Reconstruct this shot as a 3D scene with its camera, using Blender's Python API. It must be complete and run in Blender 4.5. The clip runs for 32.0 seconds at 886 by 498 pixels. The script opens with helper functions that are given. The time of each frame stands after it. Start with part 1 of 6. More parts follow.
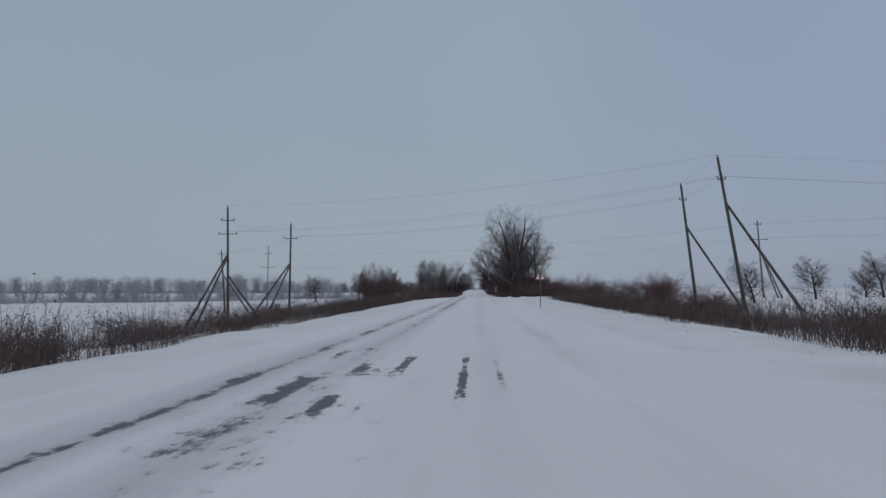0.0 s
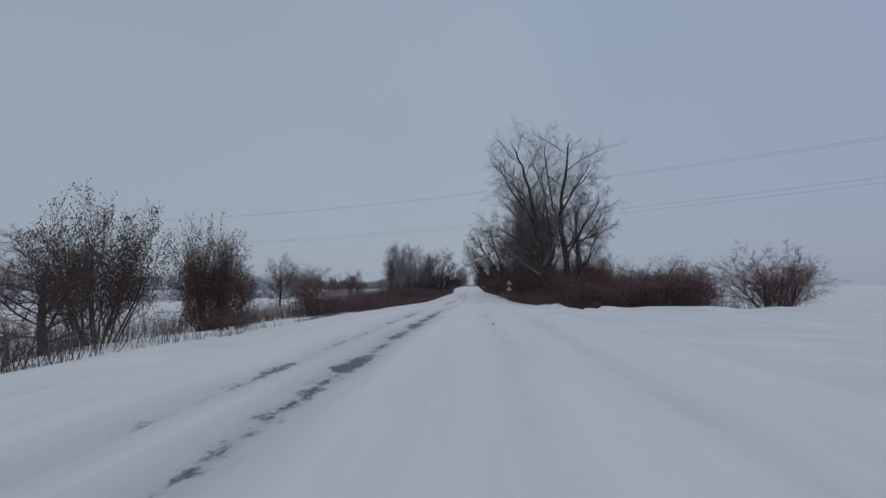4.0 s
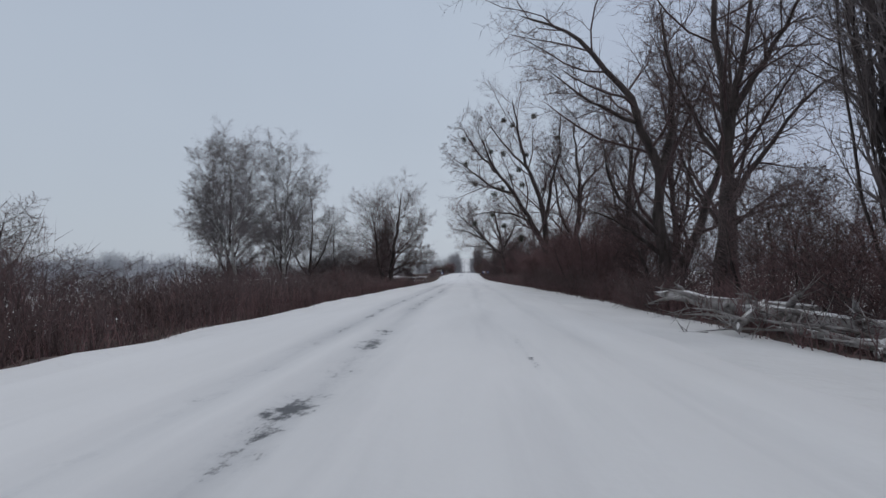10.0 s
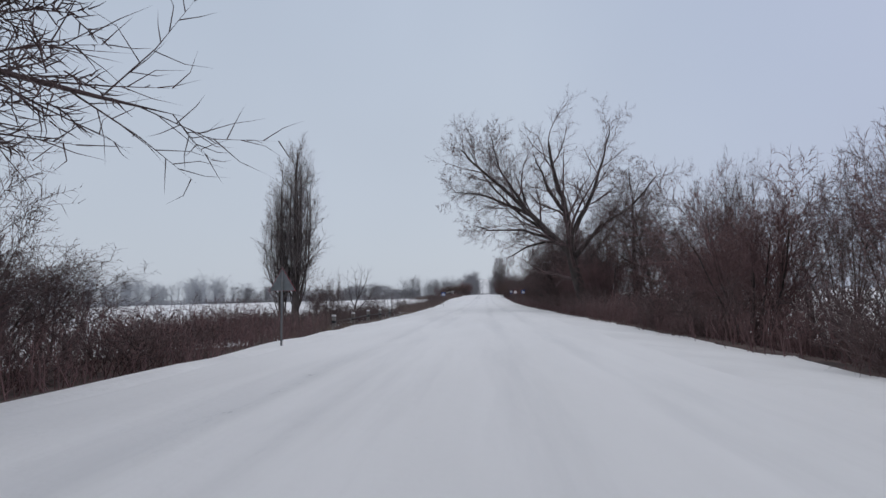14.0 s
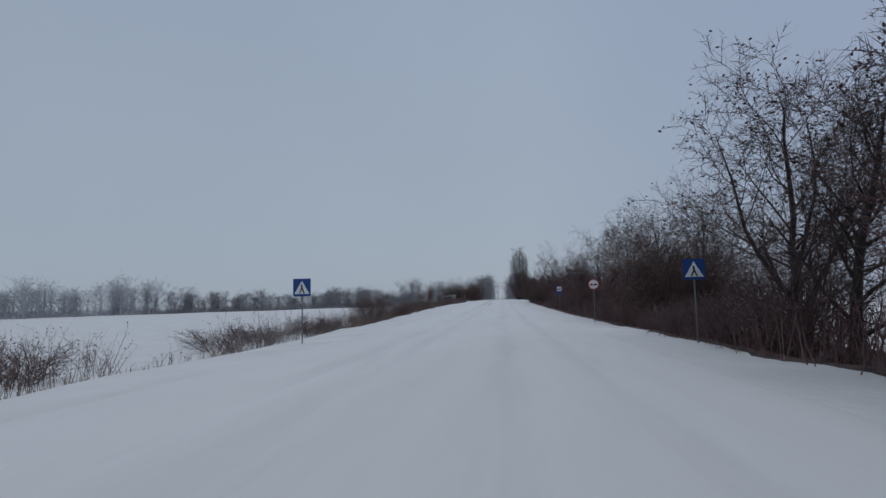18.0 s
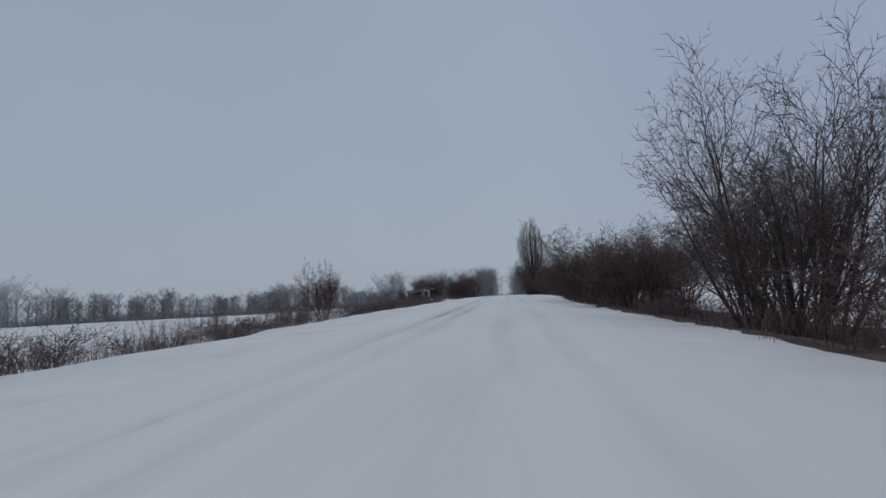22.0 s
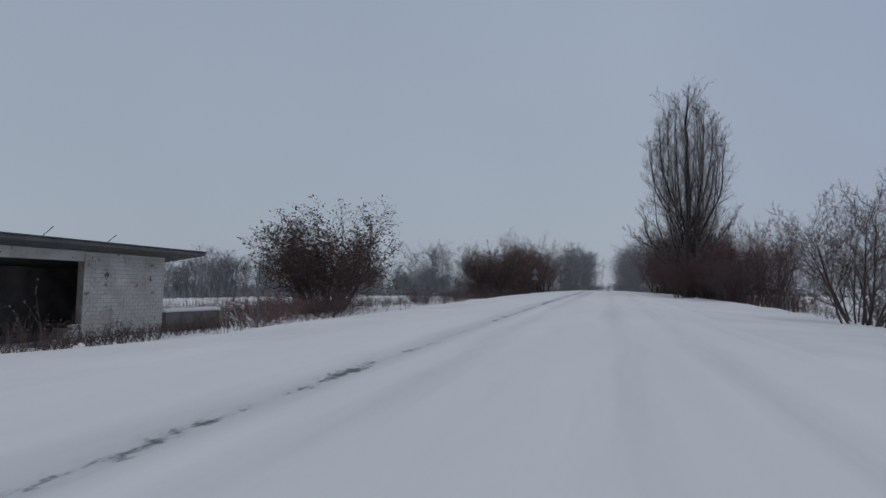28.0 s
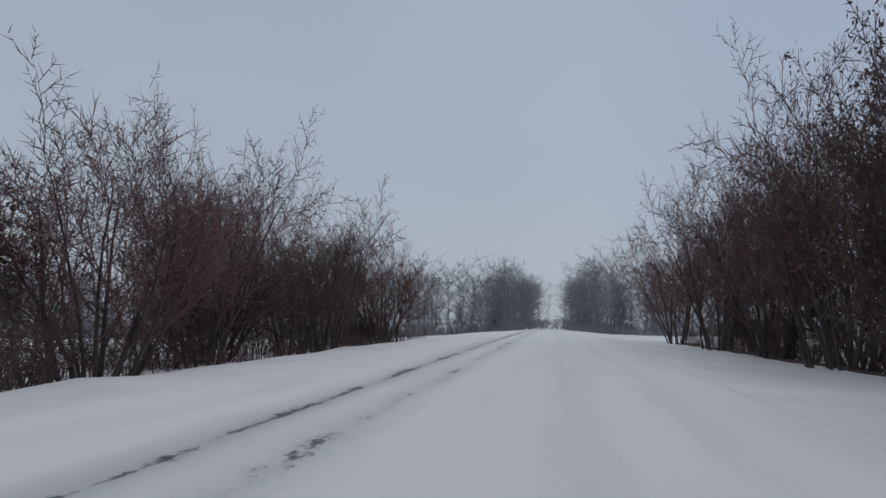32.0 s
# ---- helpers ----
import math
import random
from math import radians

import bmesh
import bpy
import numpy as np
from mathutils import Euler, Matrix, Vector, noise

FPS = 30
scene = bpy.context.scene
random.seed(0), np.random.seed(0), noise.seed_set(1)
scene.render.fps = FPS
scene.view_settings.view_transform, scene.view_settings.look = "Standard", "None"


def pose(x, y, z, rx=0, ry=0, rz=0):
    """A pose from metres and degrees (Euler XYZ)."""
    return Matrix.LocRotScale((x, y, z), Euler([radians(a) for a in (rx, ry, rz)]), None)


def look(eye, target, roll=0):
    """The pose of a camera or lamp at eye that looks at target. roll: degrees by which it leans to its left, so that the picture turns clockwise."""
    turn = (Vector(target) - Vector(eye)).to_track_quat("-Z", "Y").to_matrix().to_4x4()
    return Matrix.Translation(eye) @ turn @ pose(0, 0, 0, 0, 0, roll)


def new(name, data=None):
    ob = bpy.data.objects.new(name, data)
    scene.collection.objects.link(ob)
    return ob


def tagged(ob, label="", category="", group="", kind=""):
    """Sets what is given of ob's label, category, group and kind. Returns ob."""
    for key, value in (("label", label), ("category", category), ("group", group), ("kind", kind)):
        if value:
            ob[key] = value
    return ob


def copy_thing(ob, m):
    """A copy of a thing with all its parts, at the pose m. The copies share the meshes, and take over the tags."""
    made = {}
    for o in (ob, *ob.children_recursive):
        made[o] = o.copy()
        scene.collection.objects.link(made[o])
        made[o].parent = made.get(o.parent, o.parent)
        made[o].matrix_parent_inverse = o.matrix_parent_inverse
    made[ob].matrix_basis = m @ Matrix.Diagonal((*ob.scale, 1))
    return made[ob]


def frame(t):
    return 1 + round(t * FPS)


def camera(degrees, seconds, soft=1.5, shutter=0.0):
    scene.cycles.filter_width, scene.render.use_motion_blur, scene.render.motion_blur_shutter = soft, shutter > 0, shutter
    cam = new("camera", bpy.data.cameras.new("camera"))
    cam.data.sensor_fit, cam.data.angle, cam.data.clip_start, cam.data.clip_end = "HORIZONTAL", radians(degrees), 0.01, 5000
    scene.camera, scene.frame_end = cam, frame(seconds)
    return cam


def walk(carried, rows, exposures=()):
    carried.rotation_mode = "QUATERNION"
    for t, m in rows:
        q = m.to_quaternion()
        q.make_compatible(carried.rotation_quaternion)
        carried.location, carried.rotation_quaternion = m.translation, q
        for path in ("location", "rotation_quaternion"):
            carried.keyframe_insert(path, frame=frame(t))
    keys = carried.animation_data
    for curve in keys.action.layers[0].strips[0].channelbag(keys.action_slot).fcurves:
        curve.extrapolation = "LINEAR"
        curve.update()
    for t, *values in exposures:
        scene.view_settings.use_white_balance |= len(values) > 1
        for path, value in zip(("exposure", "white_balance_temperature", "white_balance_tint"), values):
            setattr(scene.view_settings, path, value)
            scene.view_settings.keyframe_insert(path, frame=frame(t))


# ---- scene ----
# ---- camera and walk ----
EYE = 1.25
PROFILE = ((-300, -1.0), (-60, -0.2), (0, 0.0), (40, 0.15), (90, 0.6), (130, 0.4), (170, 0.1), (200, 0.1), (240, 0.4), (300, 0.6),
           (380, 0.95), (420, 1.5), (456, 2.2), (517, 3.5), (560, 4.3), (617, 5.1), (680, 5.5), (740, 5.2), (850, 5.0),
           (1000, 8.0), (1300, 13.0), (2600, 20.0))


def road_z(y):
    """Height of the road's crown at y, a smooth curve through the levels in PROFILE."""
    p = PROFILE
    if y <= p[0][0]:
        return p[0][1]
    if y >= p[-1][0]:
        return p[-1][1]
    i = next(k for k in range(len(p) - 1) if y < p[k + 1][0])

    def slope(k):
        a, b = p[max(k - 1, 0)], p[min(k + 1, len(p) - 1)]
        return (b[1] - a[1]) / (b[0] - a[0])
    (y0, z0), (y1, z1) = p[i], p[i + 1]
    h = y1 - y0
    u = (y - y0) / h
    return ((2 * u**3 - 3 * u**2 + 1) * z0 + (u**3 - 2 * u**2 + u) * h * slope(i)
            + (3 * u**2 - 2 * u**3) * z1 + (u**3 - u**2) * h * slope(i + 1))


cam = camera(75.0, 32.0)
# seconds, x, y, yaw, pitch, roll
PATH = (
    (0.0, 0.00, 0.00, 3.30, 4.40, 0.00),
    (0.5, -0.04, 9.77, 3.30, 4.20, 0.30),
    (1.0, -0.08, 19.27, 3.00, 4.40, -0.30),
    (1.5, -0.12, 29.30, 2.60, 4.40, -0.70),
    (2.0, -0.16, 39.06, 2.60, 4.40, -0.80),
    (2.5, -0.19, 48.04, 2.70, 4.50, -0.80),
    (4.5, -0.07, 86.04, 2.70, 3.90, 0.20),
    (5.0, -0.02, 95.55, 2.70, 3.80, 0.30),
    (5.5, 0.03, 104.79, 2.70, 3.70, 0.30),
    (6.0, 0.09, 114.34, 2.60, 3.80, 0.40),
    (6.5, 0.15, 123.85, 2.50, 3.60, 0.60),
    (7.0, 0.21, 133.37, 2.30, 3.50, 0.60),
    (7.5, 0.27, 143.20, 2.20, 3.50, 0.50),
    (8.0, 0.33, 153.25, 2.20, 3.40, 0.30),
    (8.5, 0.38, 163.05, 2.10, 3.20, 0.40),
    (9.0, 0.41, 173.07, 2.20, 3.00, 0.30),
    (9.5, 0.42, 183.65, 2.30, 2.90, 0.30),
    (10.0, 0.41, 193.95, 2.30, 2.90, 0.30),
    (10.5, 0.39, 203.99, 2.30, 2.90, 0.40),
    (11.0, 0.36, 214.01, 2.30, 2.70, 0.50),
    (11.5, 0.33, 224.01, 2.00, 2.60, 0.70),
    (12.0, 0.30, 234.07, 1.80, 3.00, 0.70),
    (12.5, 0.29, 243.56, 1.90, 2.90, 0.70),
    (13.0, 0.30, 253.35, 2.30, 3.20, 0.80),
    (13.5, 0.32, 262.88, 3.20, 4.10, 1.00),
    (15.5, 0.50, 304.48, 5.70, 6.90, 0.00),
    (16.0, 0.52, 315.67, 5.70, 6.80, 0.10),
    (16.5, 0.54, 326.43, 5.60, 6.60, 0.50),
    (17.0, 0.55, 337.17, 5.50, 6.20, 0.90),
    (17.5, 0.57, 347.79, 5.70, 5.80, 1.10),
    (18.0, 0.60, 358.24, 5.70, 5.80, 1.30),
    (18.5, 0.62, 368.69, 5.70, 5.80, 1.40),
    (19.0, 0.66, 379.12, 5.70, 5.70, 1.80),
    (19.5, 0.70, 389.08, 5.60, 5.70, 1.80),
    (20.0, 0.75, 398.91, 5.40, 5.60, 2.20),
    (20.5, 0.81, 408.72, 5.30, 5.40, 2.30),
    (21.0, 0.87, 418.70, 5.30, 5.40, 2.10),
    (21.5, 0.93, 428.52, 5.30, 5.50, 2.20),
    (22.0, 0.99, 438.20, 6.20, 5.50, 2.60),
    (22.5, 1.04, 447.41, 9.50, 6.10, 2.90),
    (23.0, 1.07, 456.40, 13.90, 6.60, 3.10),
    (23.5, 1.09, 465.20, 15.20, 6.34, 2.66),
    (24.0, 1.10, 474.00, 16.20, 6.09, 2.21),
    (24.5, 1.10, 482.80, 16.90, 5.83, 1.77),
    (26.5, 1.02, 517.30, 17.20, 4.80, 0.00),
    (27.0, 1.00, 526.28, 16.70, 4.40, -0.20),
    (27.5, 0.99, 535.21, 16.30, 4.10, -0.60),
    (28.0, 0.98, 543.97, 15.80, 4.00, -0.80),
    (28.5, 0.97, 552.92, 15.50, 4.30, -0.80),
    (29.0, 0.97, 561.83, 14.60, 5.00, -1.00),
    (29.5, 0.98, 570.81, 14.00, 4.80, -0.80),
    (30.0, 0.99, 579.75, 13.40, 5.30, -0.70),
    (30.5, 1.02, 589.32, 12.70, 5.80, -0.50),
    (31.0, 1.06, 598.68, 11.90, 7.50, -0.60),
    (31.5, 1.09, 607.99, 11.20, 7.70, -0.80),
    (32.0, 1.13, 617.28, 10.80, 7.30, -1.00),
)
walk(cam, [(t, pose(x, y, road_z(y) + EYE, 90 + pitch, roll, yaw)) for t, x, y, yaw, pitch, roll in PATH],
     exposures=((0.0, 0.03, 6120, 10), (2.5, 0.05, 6120, 10), (6.0, 0.25, 6300, 11), (9.0, 0.5, 6500, 11), (11.0, 0.6, 6500, 12), (13.0, 0.72, 6550, 13), (13.5, 0.72, 6550, 13), (15.5, 0.38, 6350, 11),
                (16.0, 0.32, 6300, 11), (19.0, 0.1, 6080, 9), (23.0, 0.12, 6200, 10), (28.0, 0.13, 6250, 11), (30.0, 0.2, 6350, 12), (31.0, 0.28, 6400, 12), (32.0, 0.33, 6400, 11)))

# ---- world and light ----
world = bpy.data.worlds.new("overcast_sky")
scene.world = world
world.use_nodes = True
wn, wl = world.node_tree.nodes, world.node_tree.links
wn.clear()
sky = wn.new("ShaderNodeTexSky")
sky.sky_type, sky.sun_disc, sky.sun_elevation, sky.sun_rotation = "NISHITA", False, radians(32), radians(60)
sky.air_density, sky.dust_density = 1.0, 3.0
geo = wn.new("ShaderNodeTexCoord")
sep = wn.new("ShaderNodeSeparateXYZ")
wl.new(geo.outputs["Generated"], sep.inputs[0])
ramp = wn.new("ShaderNodeValToRGB")
ramp.color_ramp.elements[0].position, ramp.color_ramp.elements[0].color = 0.0, (0.335, 0.375, 0.42, 1)
ramp.color_ramp.elements[1].position, ramp.color_ramp.elements[1].color = 0.5, (0.295, 0.345, 0.412, 1)
zenith = ramp.color_ramp.elements.new(1.0)
zenith.color = (0.45, 0.46, 0.475, 1)
wl.new(sep.outputs["Z"], ramp.inputs[0])
noise_sky = wn.new("ShaderNodeTexNoise")
noise_sky.inputs["Scale"].default_value, noise_sky.inputs["Detail"].default_value = 1.6, 3
wl.new(geo.outputs["Generated"], noise_sky.inputs["Vector"])
cloud = wn.new("ShaderNodeMapRange")
cloud.inputs["To Min"].default_value, cloud.inputs["To Max"].default_value = 0.9, 1.1
wl.new(noise_sky.outputs["Fac"], cloud.inputs["Value"])
cloudy = wn.new("ShaderNodeMix")
cloudy.data_type, cloudy.blend_type = "RGBA", "MULTIPLY"
cloudy.inputs["Factor"].default_value = 1.0
wl.new(ramp.outputs[0], cloudy.inputs[6])
wl.new(cloud.outputs[0], cloudy.inputs[7])
clear = wn.new("ShaderNodeVectorMath")
clear.operation = "SCALE"
clear.inputs["Scale"].default_value = 0.06
wl.new(sky.outputs[0], clear.inputs[0])
layer = wn.new("ShaderNodeMix")
layer.data_type = "RGBA"
layer.inputs["Factor"].default_value = 0.9
wl.new(clear.outputs[0], layer.inputs[6])
wl.new(cloudy.outputs[2], layer.inputs[7])
dusk = wn.new("ShaderNodeMapRange")
dusk.inputs["From Min"].default_value, dusk.inputs["From Max"].default_value = 0.05, 0.75
wl.new(sep.outputs["X"], dusk.inputs["Value"])
blue = wn.new("ShaderNodeMix")
blue.data_type, blue.blend_type = "RGBA", "MULTIPLY"
blue.inputs[7].default_value = (0.72, 0.76, 0.90, 1)
wl.new(dusk.outputs[0], blue.inputs["Factor"])
wl.new(layer.outputs[2], blue.inputs[6])
bg = wn.new("ShaderNodeBackground")
bg.inputs["Strength"].default_value = 1.0
wl.new(blue.outputs[2], bg.inputs["Color"])
wout = wn.new("ShaderNodeOutputWorld")
wl.new(bg.outputs[0], wout.inputs[0])

sun_data = bpy.data.lights.new("sun", "SUN")
sun_data.energy, sun_data.angle, sun_data.color = 0.25, radians(40), (1.0, 0.97, 0.93)
sun = new("sun", sun_data)
sun.matrix_world = look((0, 0, 60), (-40, 25, 0))

# ---- materials ----
def material(name, colour, rough=0.8, metal=0.0, vary=0.25, scale=6.0, bump=0.0, bump_scale=30.0, relief=0.02, second=None, island=0.0, stretch=(1, 1, 1)):
    """A node material with grain and stains at two scales, and fine relief."""
    m = bpy.data.materials.new(name)
    m.use_nodes = True
    n, l = m.node_tree.nodes, m.node_tree.links
    b = n["Principled BSDF"]
    b.inputs["Roughness"].default_value, b.inputs["Metallic"].default_value = rough, metal
    co = n.new("ShaderNodeTexCoord")
    mp = n.new("ShaderNodeMapping")
    mp.inputs["Scale"].default_value = stretch
    l.new(co.outputs["Object"], mp.inputs[0])
    big, fine = n.new("ShaderNodeTexNoise"), n.new("ShaderNodeTexNoise")
    big.inputs["Scale"].default_value, big.inputs["Detail"].default_value = scale, 6
    fine.inputs["Scale"].default_value, fine.inputs["Detail"].default_value = bump_scale, 4
    l.new(mp.outputs[0], big.inputs["Vector"])
    l.new(mp.outputs[0], fine.inputs["Vector"])
    r = n.new("ShaderNodeValToRGB")
    a = Vector(colour)
    z = Vector(second) if second else a * (1 - vary)
    top = a * (1 + 0.6 * vary)
    r.color_ramp.elements[0].position, r.color_ramp.elements[0].color = 0.3, (*z, 1)
    r.color_ramp.elements[1].position, r.color_ramp.elements[1].color = 0.68, (*top, 1)
    l.new(big.outputs["Fac"], r.inputs[0])
    mix = n.new("ShaderNodeMix")
    mix.data_type, mix.blend_type = "RGBA", "MULTIPLY"
    mix.inputs["Factor"].default_value = min(0.9, vary * 1.6)
    l.new(r.outputs[0], mix.inputs[6])
    l.new(fine.outputs["Fac"], mix.inputs[7])
    grain = n.new("ShaderNodeMix")
    grain.data_type, grain.blend_type = "RGBA", "MIX"
    grain.inputs["Factor"].default_value = 0.35
    l.new(r.outputs[0], grain.inputs[6])
    l.new(mix.outputs[2], grain.inputs[7])
    last = grain.outputs[2]
    if island:
        g, o = n.new("ShaderNodeNewGeometry"), n.new("ShaderNodeObjectInfo")
        add, rng = n.new("ShaderNodeMath"), n.new("ShaderNodeMapRange")
        add.operation = "ADD"
        l.new(g.outputs["Random Per Island"], add.inputs[0])
        l.new(o.outputs["Random"], add.inputs[1])
        rng.inputs["From Max"].default_value = 2.0
        rng.inputs["To Min"].default_value, rng.inputs["To Max"].default_value = 1 - island, 1 + island
        l.new(add.outputs[0], rng.inputs["Value"])
        mul = n.new("ShaderNodeVectorMath")
        mul.operation = "SCALE"
        l.new(last, mul.inputs[0])
        l.new(rng.outputs[0], mul.inputs["Scale"])
        last = mul.outputs[0]
    l.new(last, b.inputs["Base Color"])
    if bump:
        bp = n.new("ShaderNodeBump")
        bp.inputs["Strength"].default_value, bp.inputs["Distance"].default_value = bump, relief
        l.new(fine.outputs["Fac"], bp.inputs["Height"])
        l.new(bp.outputs[0], b.inputs["Normal"])
    return m


SNOW = material("snow", (0.83, 0.825, 0.815), 0.75, vary=0.08, scale=0.35, bump=0.7, bump_scale=3.2, relief=0.07)
BARK = material("bark", (0.09, 0.072, 0.066), 0.95, vary=0.5, scale=3, bump=0.8, bump_scale=25, stretch=(1, 1, 0.25))
BARK_PALE = material("pale_bark", (0.17, 0.15, 0.135), 0.95, vary=0.5, scale=3, bump=0.8, bump_scale=25, stretch=(1, 1, 0.25))
BIRCH = material("birch_bark", (0.42, 0.41, 0.39), 0.85, vary=0.3, scale=5, bump=0.4, bump_scale=12, second=(0.06, 0.055, 0.05), stretch=(1, 1, 2.2))
TWIG = material("twig", (0.125, 0.086, 0.083), 0.95, vary=0.35, scale=0.8, island=0.35)
PALE_TWIG = material("pale_twig", (0.21, 0.185, 0.185), 0.95, vary=0.3, scale=0.8, island=0.3)
GREY_TWIG = material("grey_twig", (0.19, 0.16, 0.155), 0.95, vary=0.3, scale=0.8, island=0.35)
TWIG_RED = material("reddish_twig", (0.168, 0.098, 0.096), 0.95, vary=0.35, scale=0.8, island=0.45)
LEAF = material("withered_leaf", (0.115, 0.068, 0.05), 0.9, vary=0.4, scale=2, island=0.5)
MISTLETOE = material("mistletoe_leaf", (0.05, 0.05, 0.035), 0.9, vary=0.3, scale=4, island=0.4)
WEED = material("dry_weed", (0.145, 0.105, 0.092), 0.95, vary=0.4, scale=0.5, island=0.5)
REED = material("straw_grass", (0.30, 0.23, 0.15), 0.95, vary=0.35, scale=0.5, island=0.4)
LITTER = material("dead_grass", (0.13, 0.085, 0.075), 0.95, vary=0.5, scale=1.2, bump=0.9, bump_scale=9, second=(0.05, 0.038, 0.033))
# far twigs in two greys, the haze of distance painted into the colour
HAZED = material("pale_hazed_twig", (0.46, 0.475, 0.505), 1.0, vary=0.12, scale=0.05, island=0.12)
DULL_TWIG = material("dull_hazed_twig", (0.30, 0.295, 0.31), 1.0, vary=0.15, scale=0.05, island=0.18)
POLE_WOOD = material("weathered_pole_wood", (0.13, 0.115, 0.10), 0.9, vary=0.45, scale=2, bump=0.5, bump_scale=20, stretch=(1, 1, 0.15))
CONCRETE = material("old_concrete", (0.30, 0.29, 0.275), 0.9, vary=0.35, scale=2.5, bump=0.5, bump_scale=22)
STEEL = material("galvanised_steel", (0.19, 0.195, 0.2), 0.6, 0.4, vary=0.2, scale=8)
DARK_STEEL = material("dark_steel", (0.06, 0.06, 0.065), 0.6, 0.5, vary=0.2, scale=8)
CERAMIC = material("insulator_ceramic", (0.10, 0.07, 0.06), 0.3, vary=0.1)
WIRE = material("bare_wire", (0.22, 0.22, 0.23), 0.6, 0.6, vary=0.1)
SIGN_WHITE = material("white_sign_film", (0.72, 0.73, 0.74), 0.45, vary=0.08, scale=4)
SIGN_RED = material("red_sign_film", (0.42, 0.035, 0.05), 0.45, vary=0.12, scale=4)
SIGN_BLUE = material("blue_sign_film", (0.012, 0.06, 0.23), 0.45, vary=0.12, scale=4)
SIGN_BLACK = material("black_sign_film", (0.012, 0.012, 0.014), 0.5, vary=0.1)
SIGN_BACK = material("grey_sign_back", (0.22, 0.24, 0.25), 0.6, 0.3, vary=0.2, scale=5)
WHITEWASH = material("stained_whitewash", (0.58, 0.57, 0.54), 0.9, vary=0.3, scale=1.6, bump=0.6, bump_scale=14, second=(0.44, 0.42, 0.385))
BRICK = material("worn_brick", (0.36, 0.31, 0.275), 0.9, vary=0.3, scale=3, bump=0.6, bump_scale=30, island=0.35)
# dark uneven plaster for the shelter's inner walls, pillars and low walls
PLASTER_DARK = material("dark_plaster", (0.19, 0.175, 0.165), 0.95, vary=0.4, scale=1.5, bump=0.4)
ROOF_FELT = material("roof_felt", (0.12, 0.115, 0.11), 0.9, vary=0.3, scale=3, bump=0.4)
SNOWY_BARK = material("snow_dusted_bark", (0.36, 0.34, 0.33), 0.95, vary=0.4, scale=3, bump=0.7, bump_scale=15, second=(0.10, 0.085, 0.075))


def peel(m, under, scale, at):
    """Lets the wall below show where the coat has flaked away, and streaks of rust run down."""
    n, l = m.node_tree.nodes, m.node_tree.links
    b = n["Principled BSDF"]
    coat = b.inputs["Base Color"].links[0].from_socket
    co, fl, r, mix = n.new("ShaderNodeTexCoord"), n.new("ShaderNodeTexNoise"), n.new("ShaderNodeMapRange"), n.new("ShaderNodeMix")
    fl.inputs["Scale"].default_value, fl.inputs["Detail"].default_value, fl.inputs["Roughness"].default_value = scale, 8, 0.72
    l.new(co.outputs["Object"], fl.inputs["Vector"])
    r.inputs["From Min"].default_value, r.inputs["From Max"].default_value = at, at + 0.04
    l.new(fl.outputs["Fac"], r.inputs["Value"])
    mix.data_type = "RGBA"
    mix.inputs[7].default_value = (*under, 1)
    l.new(r.outputs[0], mix.inputs["Factor"])
    l.new(coat, mix.inputs[6])
    mp, st, sr, rust = n.new("ShaderNodeMapping"), n.new("ShaderNodeTexNoise"), n.new("ShaderNodeMapRange"), n.new("ShaderNodeMix")
    mp.inputs["Scale"].default_value = (2.2, 2.2, 0.12)
    st.inputs["Scale"].default_value, st.inputs["Detail"].default_value = 1.0, 4
    l.new(co.outputs["Object"], mp.inputs[0])
    l.new(mp.outputs[0], st.inputs["Vector"])
    sr.inputs["From Min"].default_value, sr.inputs["From Max"].default_value, sr.inputs["To Max"].default_value = 0.58, 0.72, 0.75
    l.new(st.outputs["Fac"], sr.inputs["Value"])
    rust.data_type = "RGBA"
    rust.inputs[7].default_value = (0.16, 0.10, 0.07, 1)
    l.new(sr.outputs[0], rust.inputs["Factor"])
    l.new(mix.outputs[2], rust.inputs[6])
    l.new(rust.outputs[2], b.inputs["Base Color"])
    return m


peel(WHITEWASH, (0.13, 0.095, 0.08), 2.6, 0.6)
peel(CONCRETE, (0.17, 0.16, 0.15), 2.0, 0.6)


